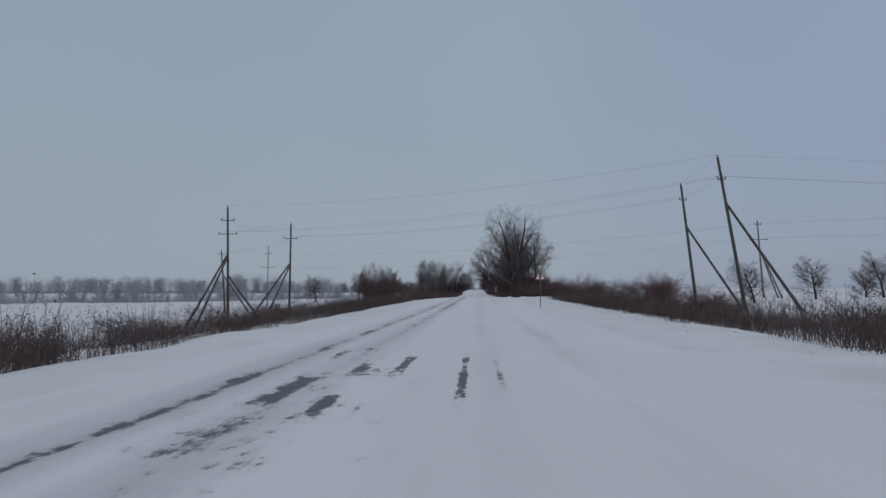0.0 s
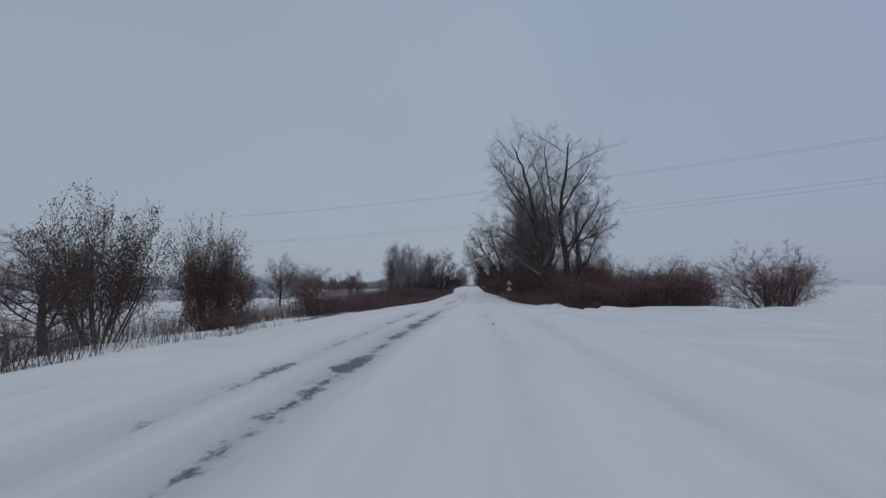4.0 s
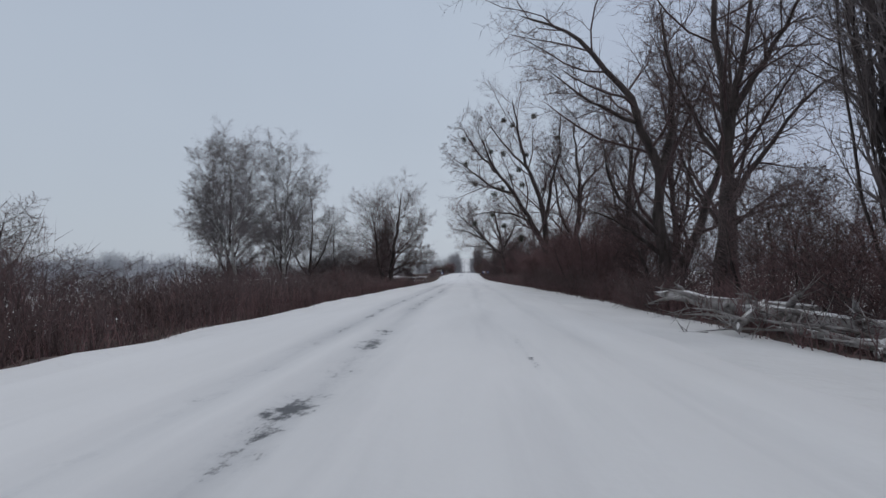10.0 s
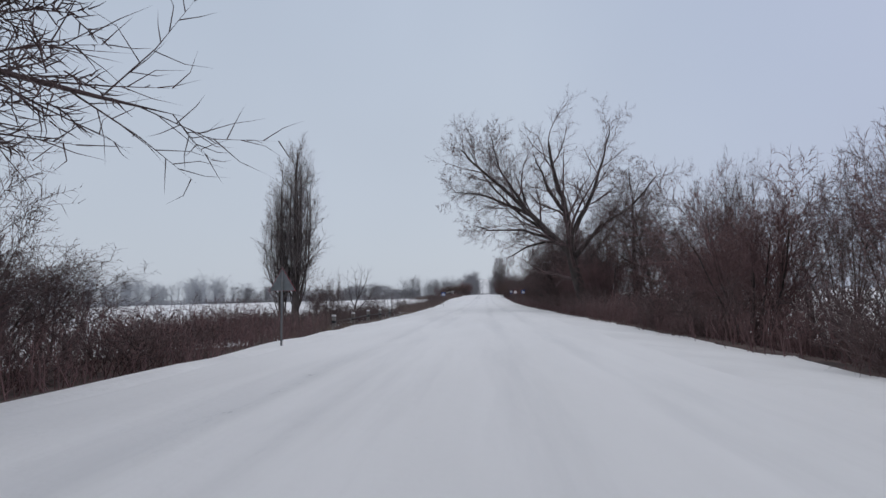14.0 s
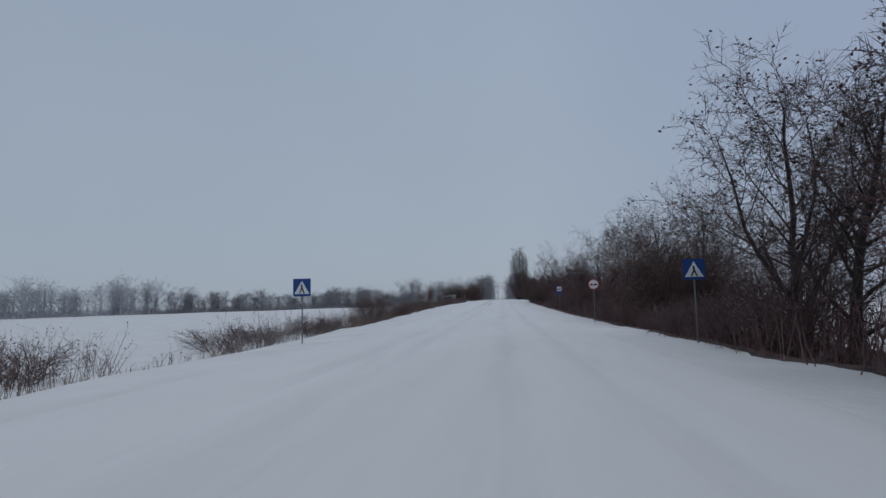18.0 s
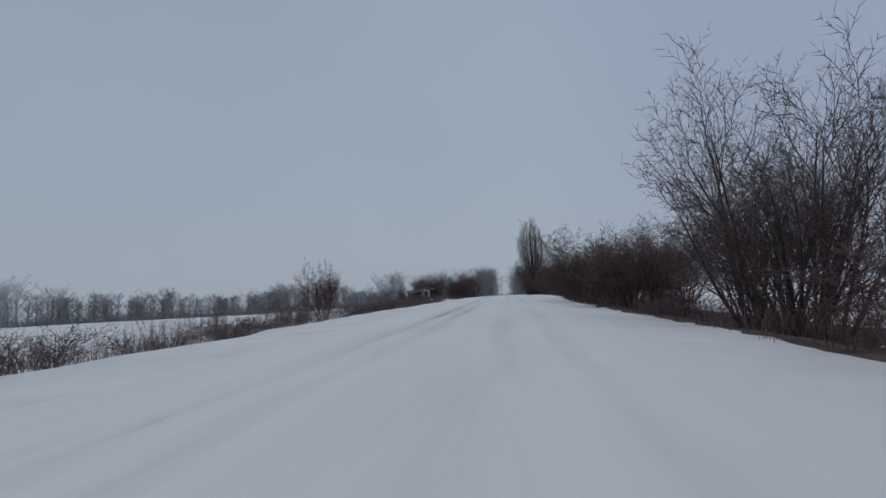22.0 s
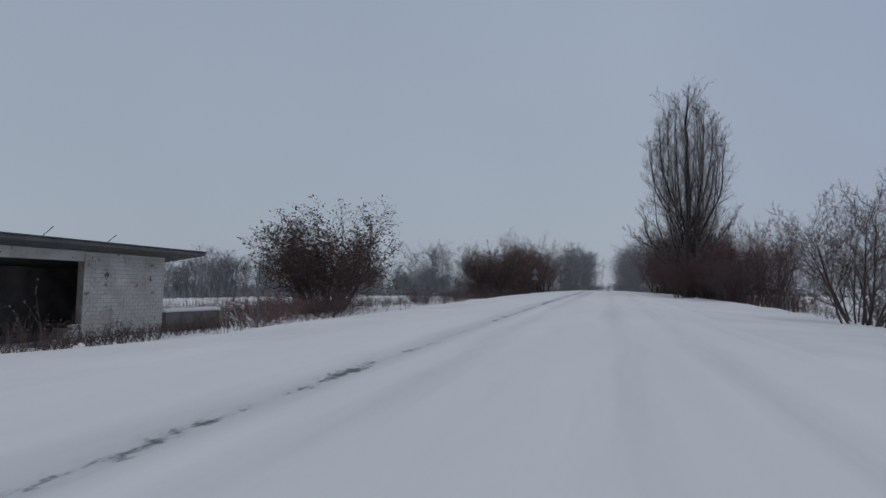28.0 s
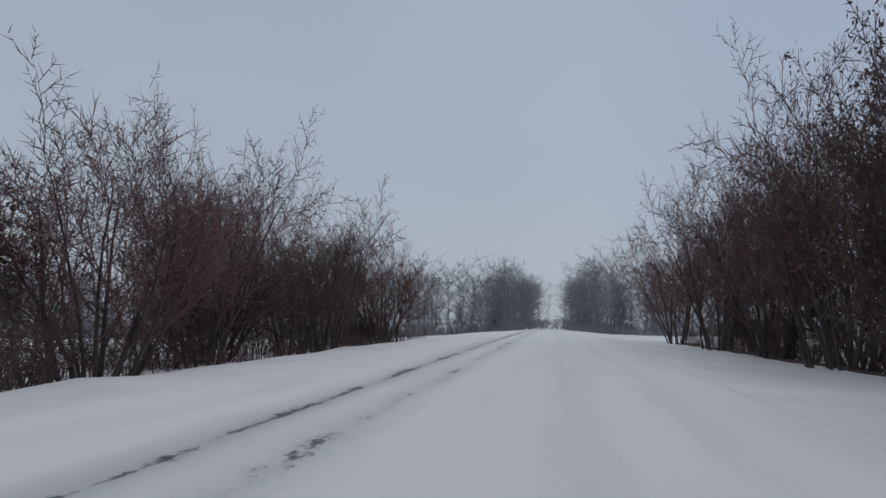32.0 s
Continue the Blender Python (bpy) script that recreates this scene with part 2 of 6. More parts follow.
def road_material():
    """Packed snow, worn through to wet asphalt in streaks along the wheel tracks."""
    m = bpy.data.materials.new("snowy_asphalt")
    m.use_nodes = True
    n, l = m.node_tree.nodes, m.node_tree.links
    b = n["Principled BSDF"]
    co, sep = n.new("ShaderNodeTexCoord"), n.new("ShaderNodeSeparateXYZ")
    l.new(co.outputs["Object"], sep.inputs[0])

    def calc(kind, a, c, clamp=False):
        q = n.new("ShaderNodeMath")
        q.operation, q.use_clamp = kind, clamp
        for i, v in enumerate((a, c)):
            if v is None:
                continue
            if isinstance(v, (int, float)):
                q.inputs[i].default_value = v
            else:
                l.new(v, q.inputs[i])
        return q.outputs[0]

    def noise_at(scale, vec, detail=5, rough=0.6):
        mp, t = n.new("ShaderNodeMapping"), n.new("ShaderNodeTexNoise")
        mp.inputs["Scale"].default_value = vec
        l.new(co.outputs["Object"], mp.inputs[0])
        l.new(mp.outputs[0], t.inputs["Vector"])
        t.inputs["Scale"].default_value, t.inputs["Detail"].default_value, t.inputs["Roughness"].default_value = scale, detail, rough
        return t.outputs["Fac"]
    rut = n.new("ShaderNodeValToRGB")
    along = calc("DIVIDE", sep.outputs["Y"], RUT_END, True)
    l.new(along, rut.inputs[0])
    for k, (y, at_x, one, two) in enumerate(RUTS):
        e = rut.color_ramp.elements[k] if k < 2 else rut.color_ramp.elements.new(y / RUT_END)
        e.position = y / RUT_END
    for e, (y, at_x, one, two) in zip(sorted(rut.color_ramp.elements, key=lambda q: q.position), RUTS):
        e.color = ((at_x + 4) / 4, one, two, 1)
    parts = n.new("ShaderNodeSeparateColor")
    l.new(rut.outputs[0], parts.inputs[0])
    centre = calc("SUBTRACT", calc("MULTIPLY", parts.outputs[0], 4.0), 4.0)
    sway = calc("MULTIPLY", calc("SUBTRACT", noise_at(0.35, (0, 1, 0), 3), 0.5), 0.22)
    x = calc("SUBTRACT", calc("ADD", sep.outputs["X"], sway), centre)
    x2 = calc("SUBTRACT", x, RUT_GAP)
    rag = noise_at(4.5, (1.8, 0.75, 1), 8, 0.8)
    brk = noise_at(0.55, (0.8, 0.8, 1), 5, 0.75)
    rough_edge = calc("ADD", calc("MULTIPLY", calc("SUBTRACT", rag, 0.53), 1.9), calc("MULTIPLY", calc("SUBTRACT", brk, 0.56), 2.9))

    def stripe(at, half):
        return calc("SUBTRACT", 1.0, calc("DIVIDE", calc("ABSOLUTE", at, None), half), True)
    bare = calc("MAXIMUM", calc("MULTIPLY", stripe(x, 0.24), parts.outputs[1]), calc("MULTIPLY", stripe(x2, 0.36), parts.outputs[2]))
    soft = calc("MAXIMUM", calc("MULTIPLY", stripe(x, 0.8), calc("ADD", parts.outputs[1], 0.25)), calc("MULTIPLY", stripe(x2, 0.8), calc("ADD", parts.outputs[2], 0.25)))
    soft = calc("MAXIMUM", soft, calc("MULTIPLY", calc("MAXIMUM", stripe(calc("SUBTRACT", x, 3.6), 0.7), stripe(calc("SUBTRACT", x, 5.2), 0.6)), 0.32))
    # single patches scraped bare: x, y, half widths, how bare
    for px, py, hx, hy, gain in SCRAPES:
        dx = calc("DIVIDE", calc("ABSOLUTE", calc("SUBTRACT", sep.outputs["X"], px), None), hx)
        dy = calc("DIVIDE", calc("ABSOLUTE", calc("SUBTRACT", sep.outputs["Y"], py), None), hy)
        spot = calc("MULTIPLY", calc("SUBTRACT", 1.35, calc("MAXIMUM", dx, dy), True), gain)
        bare = calc("MAXIMUM", bare, spot)
    # the start of the way is worn barer between the tracks
    start = calc("MULTIPLY", calc("SUBTRACT", 15.0, sep.outputs["Y"]), 0.12, True)
    lane = calc("SUBTRACT", 1.0, calc("DIVIDE", calc("ABSOLUTE", calc("ADD", sep.outputs["X"], 1.8), None), 1.6), True)
    chop = calc("MULTIPLY", calc("MULTIPLY", start, lane), calc("ADD", 0.45, calc("MULTIPLY", calc("SUBTRACT", noise_at(1.0, (1.7, 0.7, 1), 4, 0.65), 0.5), 2.4)))
    bare = calc("MAXIMUM", bare, chop)
    some = calc("MULTIPLY", bare, 6.0, True)
    v = calc("ADD", bare, calc("MULTIPLY", rough_edge, some))
    streak = noise_at(0.5, (2.4, 0.16, 1), 5, 0.6)
    haze = calc("ADD", calc("MULTIPLY", soft, 0.58), calc("MULTIPLY", calc("SUBTRACT", streak, 0.55), 0.7))
    mask = n.new("ShaderNodeMapRange")
    mask.inputs["From Min"].default_value, mask.inputs["From Max"].default_value = 0.34, 0.60
    l.new(v, mask.inputs["Value"])
    thin = n.new("ShaderNodeMapRange")
    thin.inputs["From Min"].default_value, thin.inputs["From Max"].default_value = 0.02, 0.62
    thin.inputs["To Max"].default_value = 0.62
    l.new(calc("ADD", haze, calc("MULTIPLY", calc("MAXIMUM", v, 0.0), 0.4)), thin.inputs["Value"])
    fine = noise_at(5.0, (1, 1, 1), 5)
    drift = n.new("ShaderNodeValToRGB")
    drift.color_ramp.elements[0].position, drift.color_ramp.elements[0].color = 0.3, (0.80, 0.795, 0.785, 1)
    drift.color_ramp.elements[1].position, drift.color_ramp.elements[1].color = 0.7, (0.86, 0.855, 0.845, 1)
    l.new(noise_at(0.4, (1.5, 0.25, 1), 5), drift.inputs[0])

    def blend(fac, a, c):
        q = n.new("ShaderNodeMix")
        q.data_type = "RGBA"
        l.new(fac, q.inputs["Factor"])
        for i, v in ((6, a), (7, c)):
            if isinstance(v, tuple):
                q.inputs[i].default_value = v
            else:
                l.new(v, q.inputs[i])
        return q.outputs[2]
    slush = blend(thin.outputs[0], drift.outputs[0], (0.42, 0.43, 0.45, 1))
    l.new(blend(mask.outputs[0], slush, (0.085, 0.088, 0.094, 1)), b.inputs["Base Color"])
    rough = n.new("ShaderNodeMapRange")
    rough.inputs["To Min"].default_value, rough.inputs["To Max"].default_value = 0.75, 0.5
    l.new(mask.outputs[0], rough.inputs["Value"])
    l.new(rough.outputs[0], b.inputs["Roughness"])
    bp = n.new("ShaderNodeBump")
    bp.inputs["Strength"].default_value, bp.inputs["Distance"].default_value = 0.35, 0.03
    l.new(calc("SUBTRACT", fine, mask.outputs[0]), bp.inputs["Height"])
    l.new(bp.outputs[0], b.inputs["Normal"])
    return m


# along the way: y, x of the outer wheel track, how bare the outer and the inner track are
RUT_END, RUT_GAP = 640.0, 1.08
RUTS = ((0, -3.4, 0.9, 0.6), (16, -3.4, 0.75, 0.5), (32, -3.4, 0.5, 0.45), (44, -3.35, 0.75, 0.85), (54, -3.3, 0.65, 0.8), (64, -3.25, 0.4, 0.5), (100, -3.0, 0.55, 0.95), (112, -2.9, 0.3, 0.5), (126, -2.6, 0.2, 0.2), (137, -2.5, 0.85, 0.0),
        (160, -2.3, 0.6, 0.0), (172, -2.3, 0.15, 0.1), (200, -2.35, 0.3, 0.5), (210, -2.6, 0.5, 0.4), (219, -2.7, 0.6, 0.5), (236, -2.5, 0.45, 0.45), (256, -2.65, 0.65, 0.2),
        (290, -2.7, 0.1, 0.0), (350, -2.9, 0.0, 0.0), (445, -3.0, 0.12, 0.0), (475, -2.6, 0.62, 0.4), (500, -2.55, 0.45, 0.2), (532, -2.38, 0.5, 0.1), (541, -2.4, 0.68, 0.1), (556, -2.44, 0.5, 0.1), (566, -2.46, 0.62, 0.1), (584, -2.4, 0.78, 0.25), (597, -2.3, 0.68, 0.45), (606, -2.1, 0.6, 0.58), (622, -2.3, 0.85, 0.5), (638, -2.3, 0.8, 0.4))
SCRAPES = ((-0.2, 9.0, 0.075, 3.0, 1.0), (0.08, 50.5, 0.07, 3.6, 0.7), (-0.1, 51.0, 0.06, 3.0, 0.5), (0.35, 9.2, 0.06, 1.9, 0.6), (-2.45, 7.6, 0.2, 1.4, 1.0), (-1.9, 9.8, 0.18, 1.1, 1.0), (-1.25, 10.2, 0.12, 1.3, 1.0), (-2.7, 11.5, 0.12, 1.0, 0.8), (-1.7, 6.4, 0.14, 0.9, 0.9), (0.68, 97.0, 0.07, 1.9, 0.65), (-0.95, 98.4, 0.09, 0.7, 0.6), (2.4, 95.2, 0.5, 0.14, 0.6), (2.6, 98.2, 0.8, 0.16, 0.6), (4.8, 97.4, 0.7, 0.14, 0.6), (6.3, 98.6, 0.6, 0.16, 0.6), (-0.75, 104.4, 0.12, 1.0, 0.6), (0.68, 105.2, 0.08, 1.4, 0.6), (1.39, 203.6, 0.06, 2.6, 0.55),
           (4.3, 106.5, 1.3, 0.22, 0.6), (5.6, 104.6, 1.0, 0.16, 0.55), (3.4, 103.4, 0.4, 0.12, 0.5), (-0.34, 424.8, 0.05, 1.3, 0.5))
ROAD = road_material()


# ---- building helpers ----
def mesh_of(name, verts, faces, mat, smooth=False):
    me = bpy.data.meshes.new(name)
    me.from_pydata(verts, [], faces)
    me.materials.append(mat)
    if smooth:
        me.polygons.foreach_set("use_smooth", [True] * len(me.polygons))
    me.update()
    return me


def part(name, bm, mat, parent, label=""):
    """One mesh object under a thing or a part, from a bmesh or a ready mesh."""
    if isinstance(bm, bpy.types.Mesh):
        me = bm
    else:
        me = bpy.data.meshes.new(name)
        bm.to_mesh(me)
        bm.free()
        me.materials.append(mat)
    ob = new(name, me)
    ob.parent = parent
    return tagged(ob, label)


def thing(name, m, label, category, group="", kind=""):
    ob = new(name)
    ob.empty_display_size = 0.3
    ob.matrix_basis = m
    return tagged(ob, label, category, group, kind)


def box(size, at=(0, 0, 0), bevel=0.0, turn=None):
    bm = bmesh.new()
    m = Matrix.Translation(at) @ (turn or Matrix()) @ Matrix.Diagonal((*size, 1))
    bmesh.ops.create_cube(bm, size=1.0, matrix=m)
    if bevel:
        bmesh.ops.bevel(bm, geom=bm.edges[:], offset=bevel, segments=2, affect="EDGES", profile=0.6)
    return bm


def rod(p0, p1, r0, r1=None, sides=10):
    """A tapered round bar from p0 to p1."""
    bm = bmesh.new()
    p0, p1 = Vector(p0), Vector(p1)
    d = p1 - p0
    m = Matrix.Translation((p0 + p1) / 2) @ d.to_track_quat("Z", "Y").to_matrix().to_4x4()
    bmesh.ops.create_cone(bm, cap_ends=True, segments=sides, radius1=r0, radius2=r0 if r1 is None else r1, depth=d.length, matrix=m)
    for f in bm.faces:
        f.smooth = len(f.verts) == 4
    return bm


def plate(points, y0, y1):
    """A flat plate with that outline in x and z, from y0 (front) to y1 (back)."""
    bm = bmesh.new()
    f = bm.faces.new([bm.verts.new((x, y1, z)) for x, z in points])
    r = bmesh.ops.extrude_face_region(bm, geom=[f])
    bmesh.ops.translate(bm, vec=(0, y0 - y1, 0), verts=[v for v in r["geom"] if isinstance(v, bmesh.types.BMVert)])
    bmesh.ops.recalc_face_normals(bm, faces=bm.faces[:])
    return bm


def smoothstep(a, b, x):
    u = min(max((x - a) / (b - a), 0.0), 1.0)
    return u * u * (3 - 2 * u)


def table(rows, y):
    """Straight steps between the rows (y, value)."""
    if y <= rows[0][0]:
        return rows[0][1]
    for (a, u), (b, v) in zip(rows, rows[1:]):
        if y <= b:
            return u + (v - u) * (y - a) / (b - a)
    return rows[-1][1]


# ---- ground and road ----
EDGE_LEFT = ((-60, -8.8), (60, -8.8), (105, -7.8), (175, -7.0), (330, -7.4), (410, -9.6), (450, -11.2), (490, -11.2), (535, -9.4), (580, -9.2), (660, -8.6), (900, -8.0))
EDGE_RIGHT = ((-60, 9.3), (20, 9.5), (60, 10.6), (92, 11.0), (112, 12.0), (116, 9.2), (120, 7.3), (126, 6.5), (137, 6.3), (150, 6.8), (172, 6.5), (225, 7.4), (335, 7.0), (410, 6.8), (495, 7.0), (550, 9.6), (625, 10.3), (700, 8.5), (900, 8.0))
LEFT_FALL = ((0, 3.4), (120, 3.0), (200, 1.4), (320, 1.4), (420, 2.4), (500, 2.2), (560, 1.5), (640, 2.0))
RIGHT_FALL = ((0, 0.5), (120, 0.5), (160, 0.8), (600, 0.7), (640, 0.4))


def ground_z(x, y):
    """Height of the snow at a place."""
    z = road_z(y)
    lumps = noise.noise((x * 0.35, y * 0.3, 3.1)) * 0.07 + noise.noise((x * 1.1, y * 0.9, 7.7)) * 0.03
    wide = noise.noise((x * 0.02, y * 0.02, 1.3)) * 0.8
    xl = table(EDGE_LEFT, y) + noise.noise((y * 0.12, 0.0, 2.0)) * 0.5
    xr = table(EDGE_RIGHT, y) + noise.noise((y * 0.12, 5.0, 2.0)) * 0.5
    side = smoothstep(88, 94, y) * (1 - smoothstep(116, 120, y)) if x > 0 else 0.0
    z -= (0.30 * smoothstep(2.6, -xl, -x - 0.7) if x < 0 else 0.30 * smoothstep(3.2, xr, x) * (1 - 0.5 * side))
    if x < xl:
        d = xl - x
        fall = table(LEFT_FALL, y)
        z -= 0.45 * smoothstep(0, 2.2, d) + (fall - 0.45) * smoothstep(1.5, 26, d) + 1.2 * smoothstep(30, 140, d)
        z += lumps * 1.6 + wide * smoothstep(12, 60, d)
    elif x > xr:
        d = x - xr
        fall = table(RIGHT_FALL, y) * (1 - side)
        z -= fall * smoothstep(0.3, 5, d)
        z += lumps * (1.6 - side) + wide * smoothstep(15, 70, d)
        z += 0.55 * math.exp(-((y - 117.5) / 1.6) ** 2) * (0.7 + 0.5 * noise.noise((x * 0.4, y * 0.2, 9)))
    else:
        z += lumps * 0.8 * smoothstep(3.2, 6, abs(x + 0.7))
        # a low bank of cleared snow along both edges
        z += 0.05 * math.exp(-((x - xl - 0.7) / 0.6) ** 2) + 0.05 * (1 - side) * math.exp(-((x - xr + 0.7) / 0.6) ** 2)
    if x > 4:
        z += 0.5 * math.exp(-((y - 128) / 8) ** 2 - ((x - xr - 0.8) / 1.1) ** 2) * (0.8 + 0.6 * noise.noise((x * 0.5, y * 0.5, 9)))
    z += 24.0 * smoothstep(770, 1230, y) * math.exp(-(x / 45) ** 2)
    if -13 < x < -8 and 535 < y < 560:
        z += 0.35 * math.exp(-((y - 548) / 5) ** 2 - ((x + 10.4) / 0.9) ** 2) * (1 + 0.8 * noise.noise((x * 1.2, y * 1.2, 4)))
    return z


def on_ground(x, y):
    return ground_z(x, y) - (0.05 if -5.9 < x < 4.5 else 0.0)


def track_sink(x, y):
    w = noise.noise((0.0, y * 0.12, 11.0)) * 0.1
    rut = table([(r[0], r[1]) for r in RUTS], y)
    s = 0.0
    for cx, half, deep in ((rut, 0.28, 0.04), (rut + RUT_GAP, 0.34, 0.03), (rut + 3.6, 0.4, 0.02), (rut + 5.2, 0.35, 0.03)):
        s -= deep * math.exp(-((x + w - cx) / half) ** 2)
        s += 0.4 * deep * (math.exp(-((x + w - cx - 1.6 * half) / 0.25) ** 2) + math.exp(-((x + w - cx + 1.6 * half) / 0.25) ** 2))
    return s + 0.02 * noise.noise((x * 1.1, y * 0.25, 5.0)) + 0.012 * noise.noise((x * 3.0, y * 0.9, 2.0))


def sheet(name, xs, ys, height, mat):
    verts = [(x, y, height(x, y)) for y in ys for x in xs]
    w = len(xs)
    faces = [(j * w + i, j * w + i + 1, (j + 1) * w + i + 1, (j + 1) * w + i) for j in range(len(ys) - 1) for i in range(w - 1)]
    return new(name, mesh_of(name, verts, faces, mat, True))


def spread(a, b, first, grow):
    out, step = [a], first
    while abs(out[-1] - a) < abs(b - a):
        out.append(out[-1] + math.copysign(step, b - a))
        step *= grow
    return out


xs = sorted(set([round(-6 + 0.5 * i, 3) for i in range(22)] + [round(v, 3) for v in spread(-6, -30, 0.4, 1.0) + spread(-30, -1800, 1.0, 1.17)]
                + [round(v, 3) for v in spread(5, 30, 0.4, 1.0) + spread(30, 1800, 1.0, 1.17)]))
ys = sorted(set([round(v, 3) for v in spread(-60, -700, 4, 1.4)] + [-60 + 1.5 * i for i in range(494)] + [round(v, 3) for v in spread(681, 2500, 3, 1.12)]))
ground = sheet("ground", xs, ys, lambda x, y: ground_z(x, y) - 0.08 * smoothstep(-6.1, -5.8, x) * (1 - smoothstep(4.4, 4.7, x)), SNOW)
tagged(ground, "open fields and verges under wind-blown snow", "snow ground", kind="structure")
rx = [-6.25 + 0.22 * i for i in range(52)]
ry = sorted(set([-60 + 0.9 * i for i in range(845)] + [round(v, 2) for v in spread(700, 2400, 4, 1.12)]))
road = sheet("road", rx, ry, lambda x, y: ground_z(x, y) + track_sink(x, y) - 0.1 * (1 - smoothstep(-6.25, -5.7, x)) - 0.1 * smoothstep(4.4, 4.95, x), ROAD)
tagged(road, "straight country road packed with snow, bare asphalt in the wheel tracks", "road", kind="structure")


# ---- bare trees and bushes ----
class Wood:
    """Collects tapered branches and makes one mesh of them."""
    def __init__(self):
        self.v, self.f, self.count = [], [], 0

    def add(self, pts, radii, k):
        """A branch through pts, drawn out to a point at its end."""
        d = (pts[-1] - pts[0]).normalized()
        u = d.orthogonal().normalized()
        w = d.cross(u)
        ring = [(math.cos(6.2832 * i / k), math.sin(6.2832 * i / k)) for i in range(k)]
        c, last = self.count, len(pts) - 1
        for p, r in zip(pts[:-1], radii):
            for a, b in ring:
                self.v.append((p.x + r * (a * u.x + b * w.x), p.y + r * (a * u.y + b * w.y), p.z + r * (a * u.z + b * w.z)))
        self.v.append(pts[-1][:])
        for j in range(last):
            q = c + j * k
            for i in range(k):
                i2 = (i + 1) % k
                if j < last - 1:
                    self.f.append((q + i, q + i2, q + k + i2, q + k + i))
                else:
                    self.f.append((q + i, q + i2, c + last * k))
        self.count += last * k + 1

    def quad(self, p, size, rng):
        a = Vector((rng.gauss(0, 1), rng.gauss(0, 1), rng.gauss(0, 1))).normalized()
        b = a.orthogonal().normalized() * size * 0.6
        a = a * size
        c = self.count
        self.v += [(p - a)[:], (p + b)[:], (p + a)[:], (p - b)[:]]
        self.f.append((c, c + 1, c + 2, c + 3))
        self.count += 4

    def mesh(self, name, mat, smooth=True):
        return mesh_of(name, self.v, self.f, mat, smooth)


UP = Vector((0, 0, 1))
THIN = 0.012  # radius of the finest twigs at their foot


def grow(rng, woods, p, d, length, radius, level, levels, tips):
    """One branch and, on it, those of the next level. A level: children, share of the parent's length, angle, lift, wander, segments, sides, first child at, thickness."""
    n, ratio, angle, lift, wander, segs, sides, first, thick = levels[level][:9]
    pts, rad = [p], [radius]
    for i in range(segs):
        d = (d + Vector((rng.gauss(0, wander), rng.gauss(0, wander), rng.gauss(0, wander))) + UP * lift).normalized()
        p = p + d * (length / segs)
        pts.append(p)
        rad.append(max(radius * (1 - 0.8 * (i + 1) / segs), 0.006))
    if level < woods["solid"]:
        own = Wood()
        own.add(pts, rad, sides)
        woods["parts"].append((("trunk", "limb")[level] if woods["tree"] else "stem", own))
    else:
        woods["crown"].add(pts, rad, sides)
    shoots(rng, woods, pts, rad, length, level, levels, tips)


def shoots(rng, woods, pts, rad, length, level, levels, tips):
    """The branches of the next level along a branch that runs through pts."""
    if level + 1 == len(levels):
        tips.append(pts[-1])
        return
    segs = len(pts) - 1
    n2, ratio2, angle2, lift2, w2, s2, k2, first2, thick2 = levels[level + 1][:9]
    fade = levels[level + 1][9] if len(levels[level + 1]) > 9 else 0.55
    count = max(1, round(n2 * rng.uniform(0.8, 1.2)))
    az = rng.uniform(0, 6.28)
    for k in range(count):
        u = first2 + (0.98 - first2) * (k + rng.random()) / count
        q = u * segs
        i = min(int(q), segs - 1)
        base = pts[i].lerp(pts[i + 1], q - i)
        axis = (pts[i + 1] - pts[i]).normalized()
        az += 2.4 + rng.uniform(-0.5, 0.5)
        side = axis.orthogonal().normalized()
        side.rotate(Matrix.Rotation(az, 3, axis))
        a = radians(angle2 * rng.uniform(0.7, 1.3))
        way = axis * math.cos(a) + side * math.sin(a)
        r = (rad[i] + (rad[i + 1] - rad[i]) * (q - i))
        grow(rng, woods, base, way, length * ratio2 * rng.uniform(0.75, 1.15) * (1.25 - fade * u), max(r * thick2, THIN), level + 1, levels, tips)


def bend(points, step, rng, wander):
    """A smooth line through a few turning points."""
    p = [Vector(q) for q in points]
    p = [p[0] * 2 - p[1]] + p + [p[-1] * 2 - p[-2]]
    out = [p[1]]
    for a, b, c, d in zip(p, p[1:], p[2:], p[3:]):
        n = max(1, round((c - b).length / step))
        for k in range(1, n + 1):
            u = k / n
            q = 0.5 * (2 * b + (c - a) * u + (2 * a - 5 * b + 4 * c - d) * u * u + (3 * b - a - 3 * c + d) * u**3)
            out.append(q + Vector((rng.gauss(0, wander), rng.gauss(0, wander), rng.gauss(0, wander))))
    return out


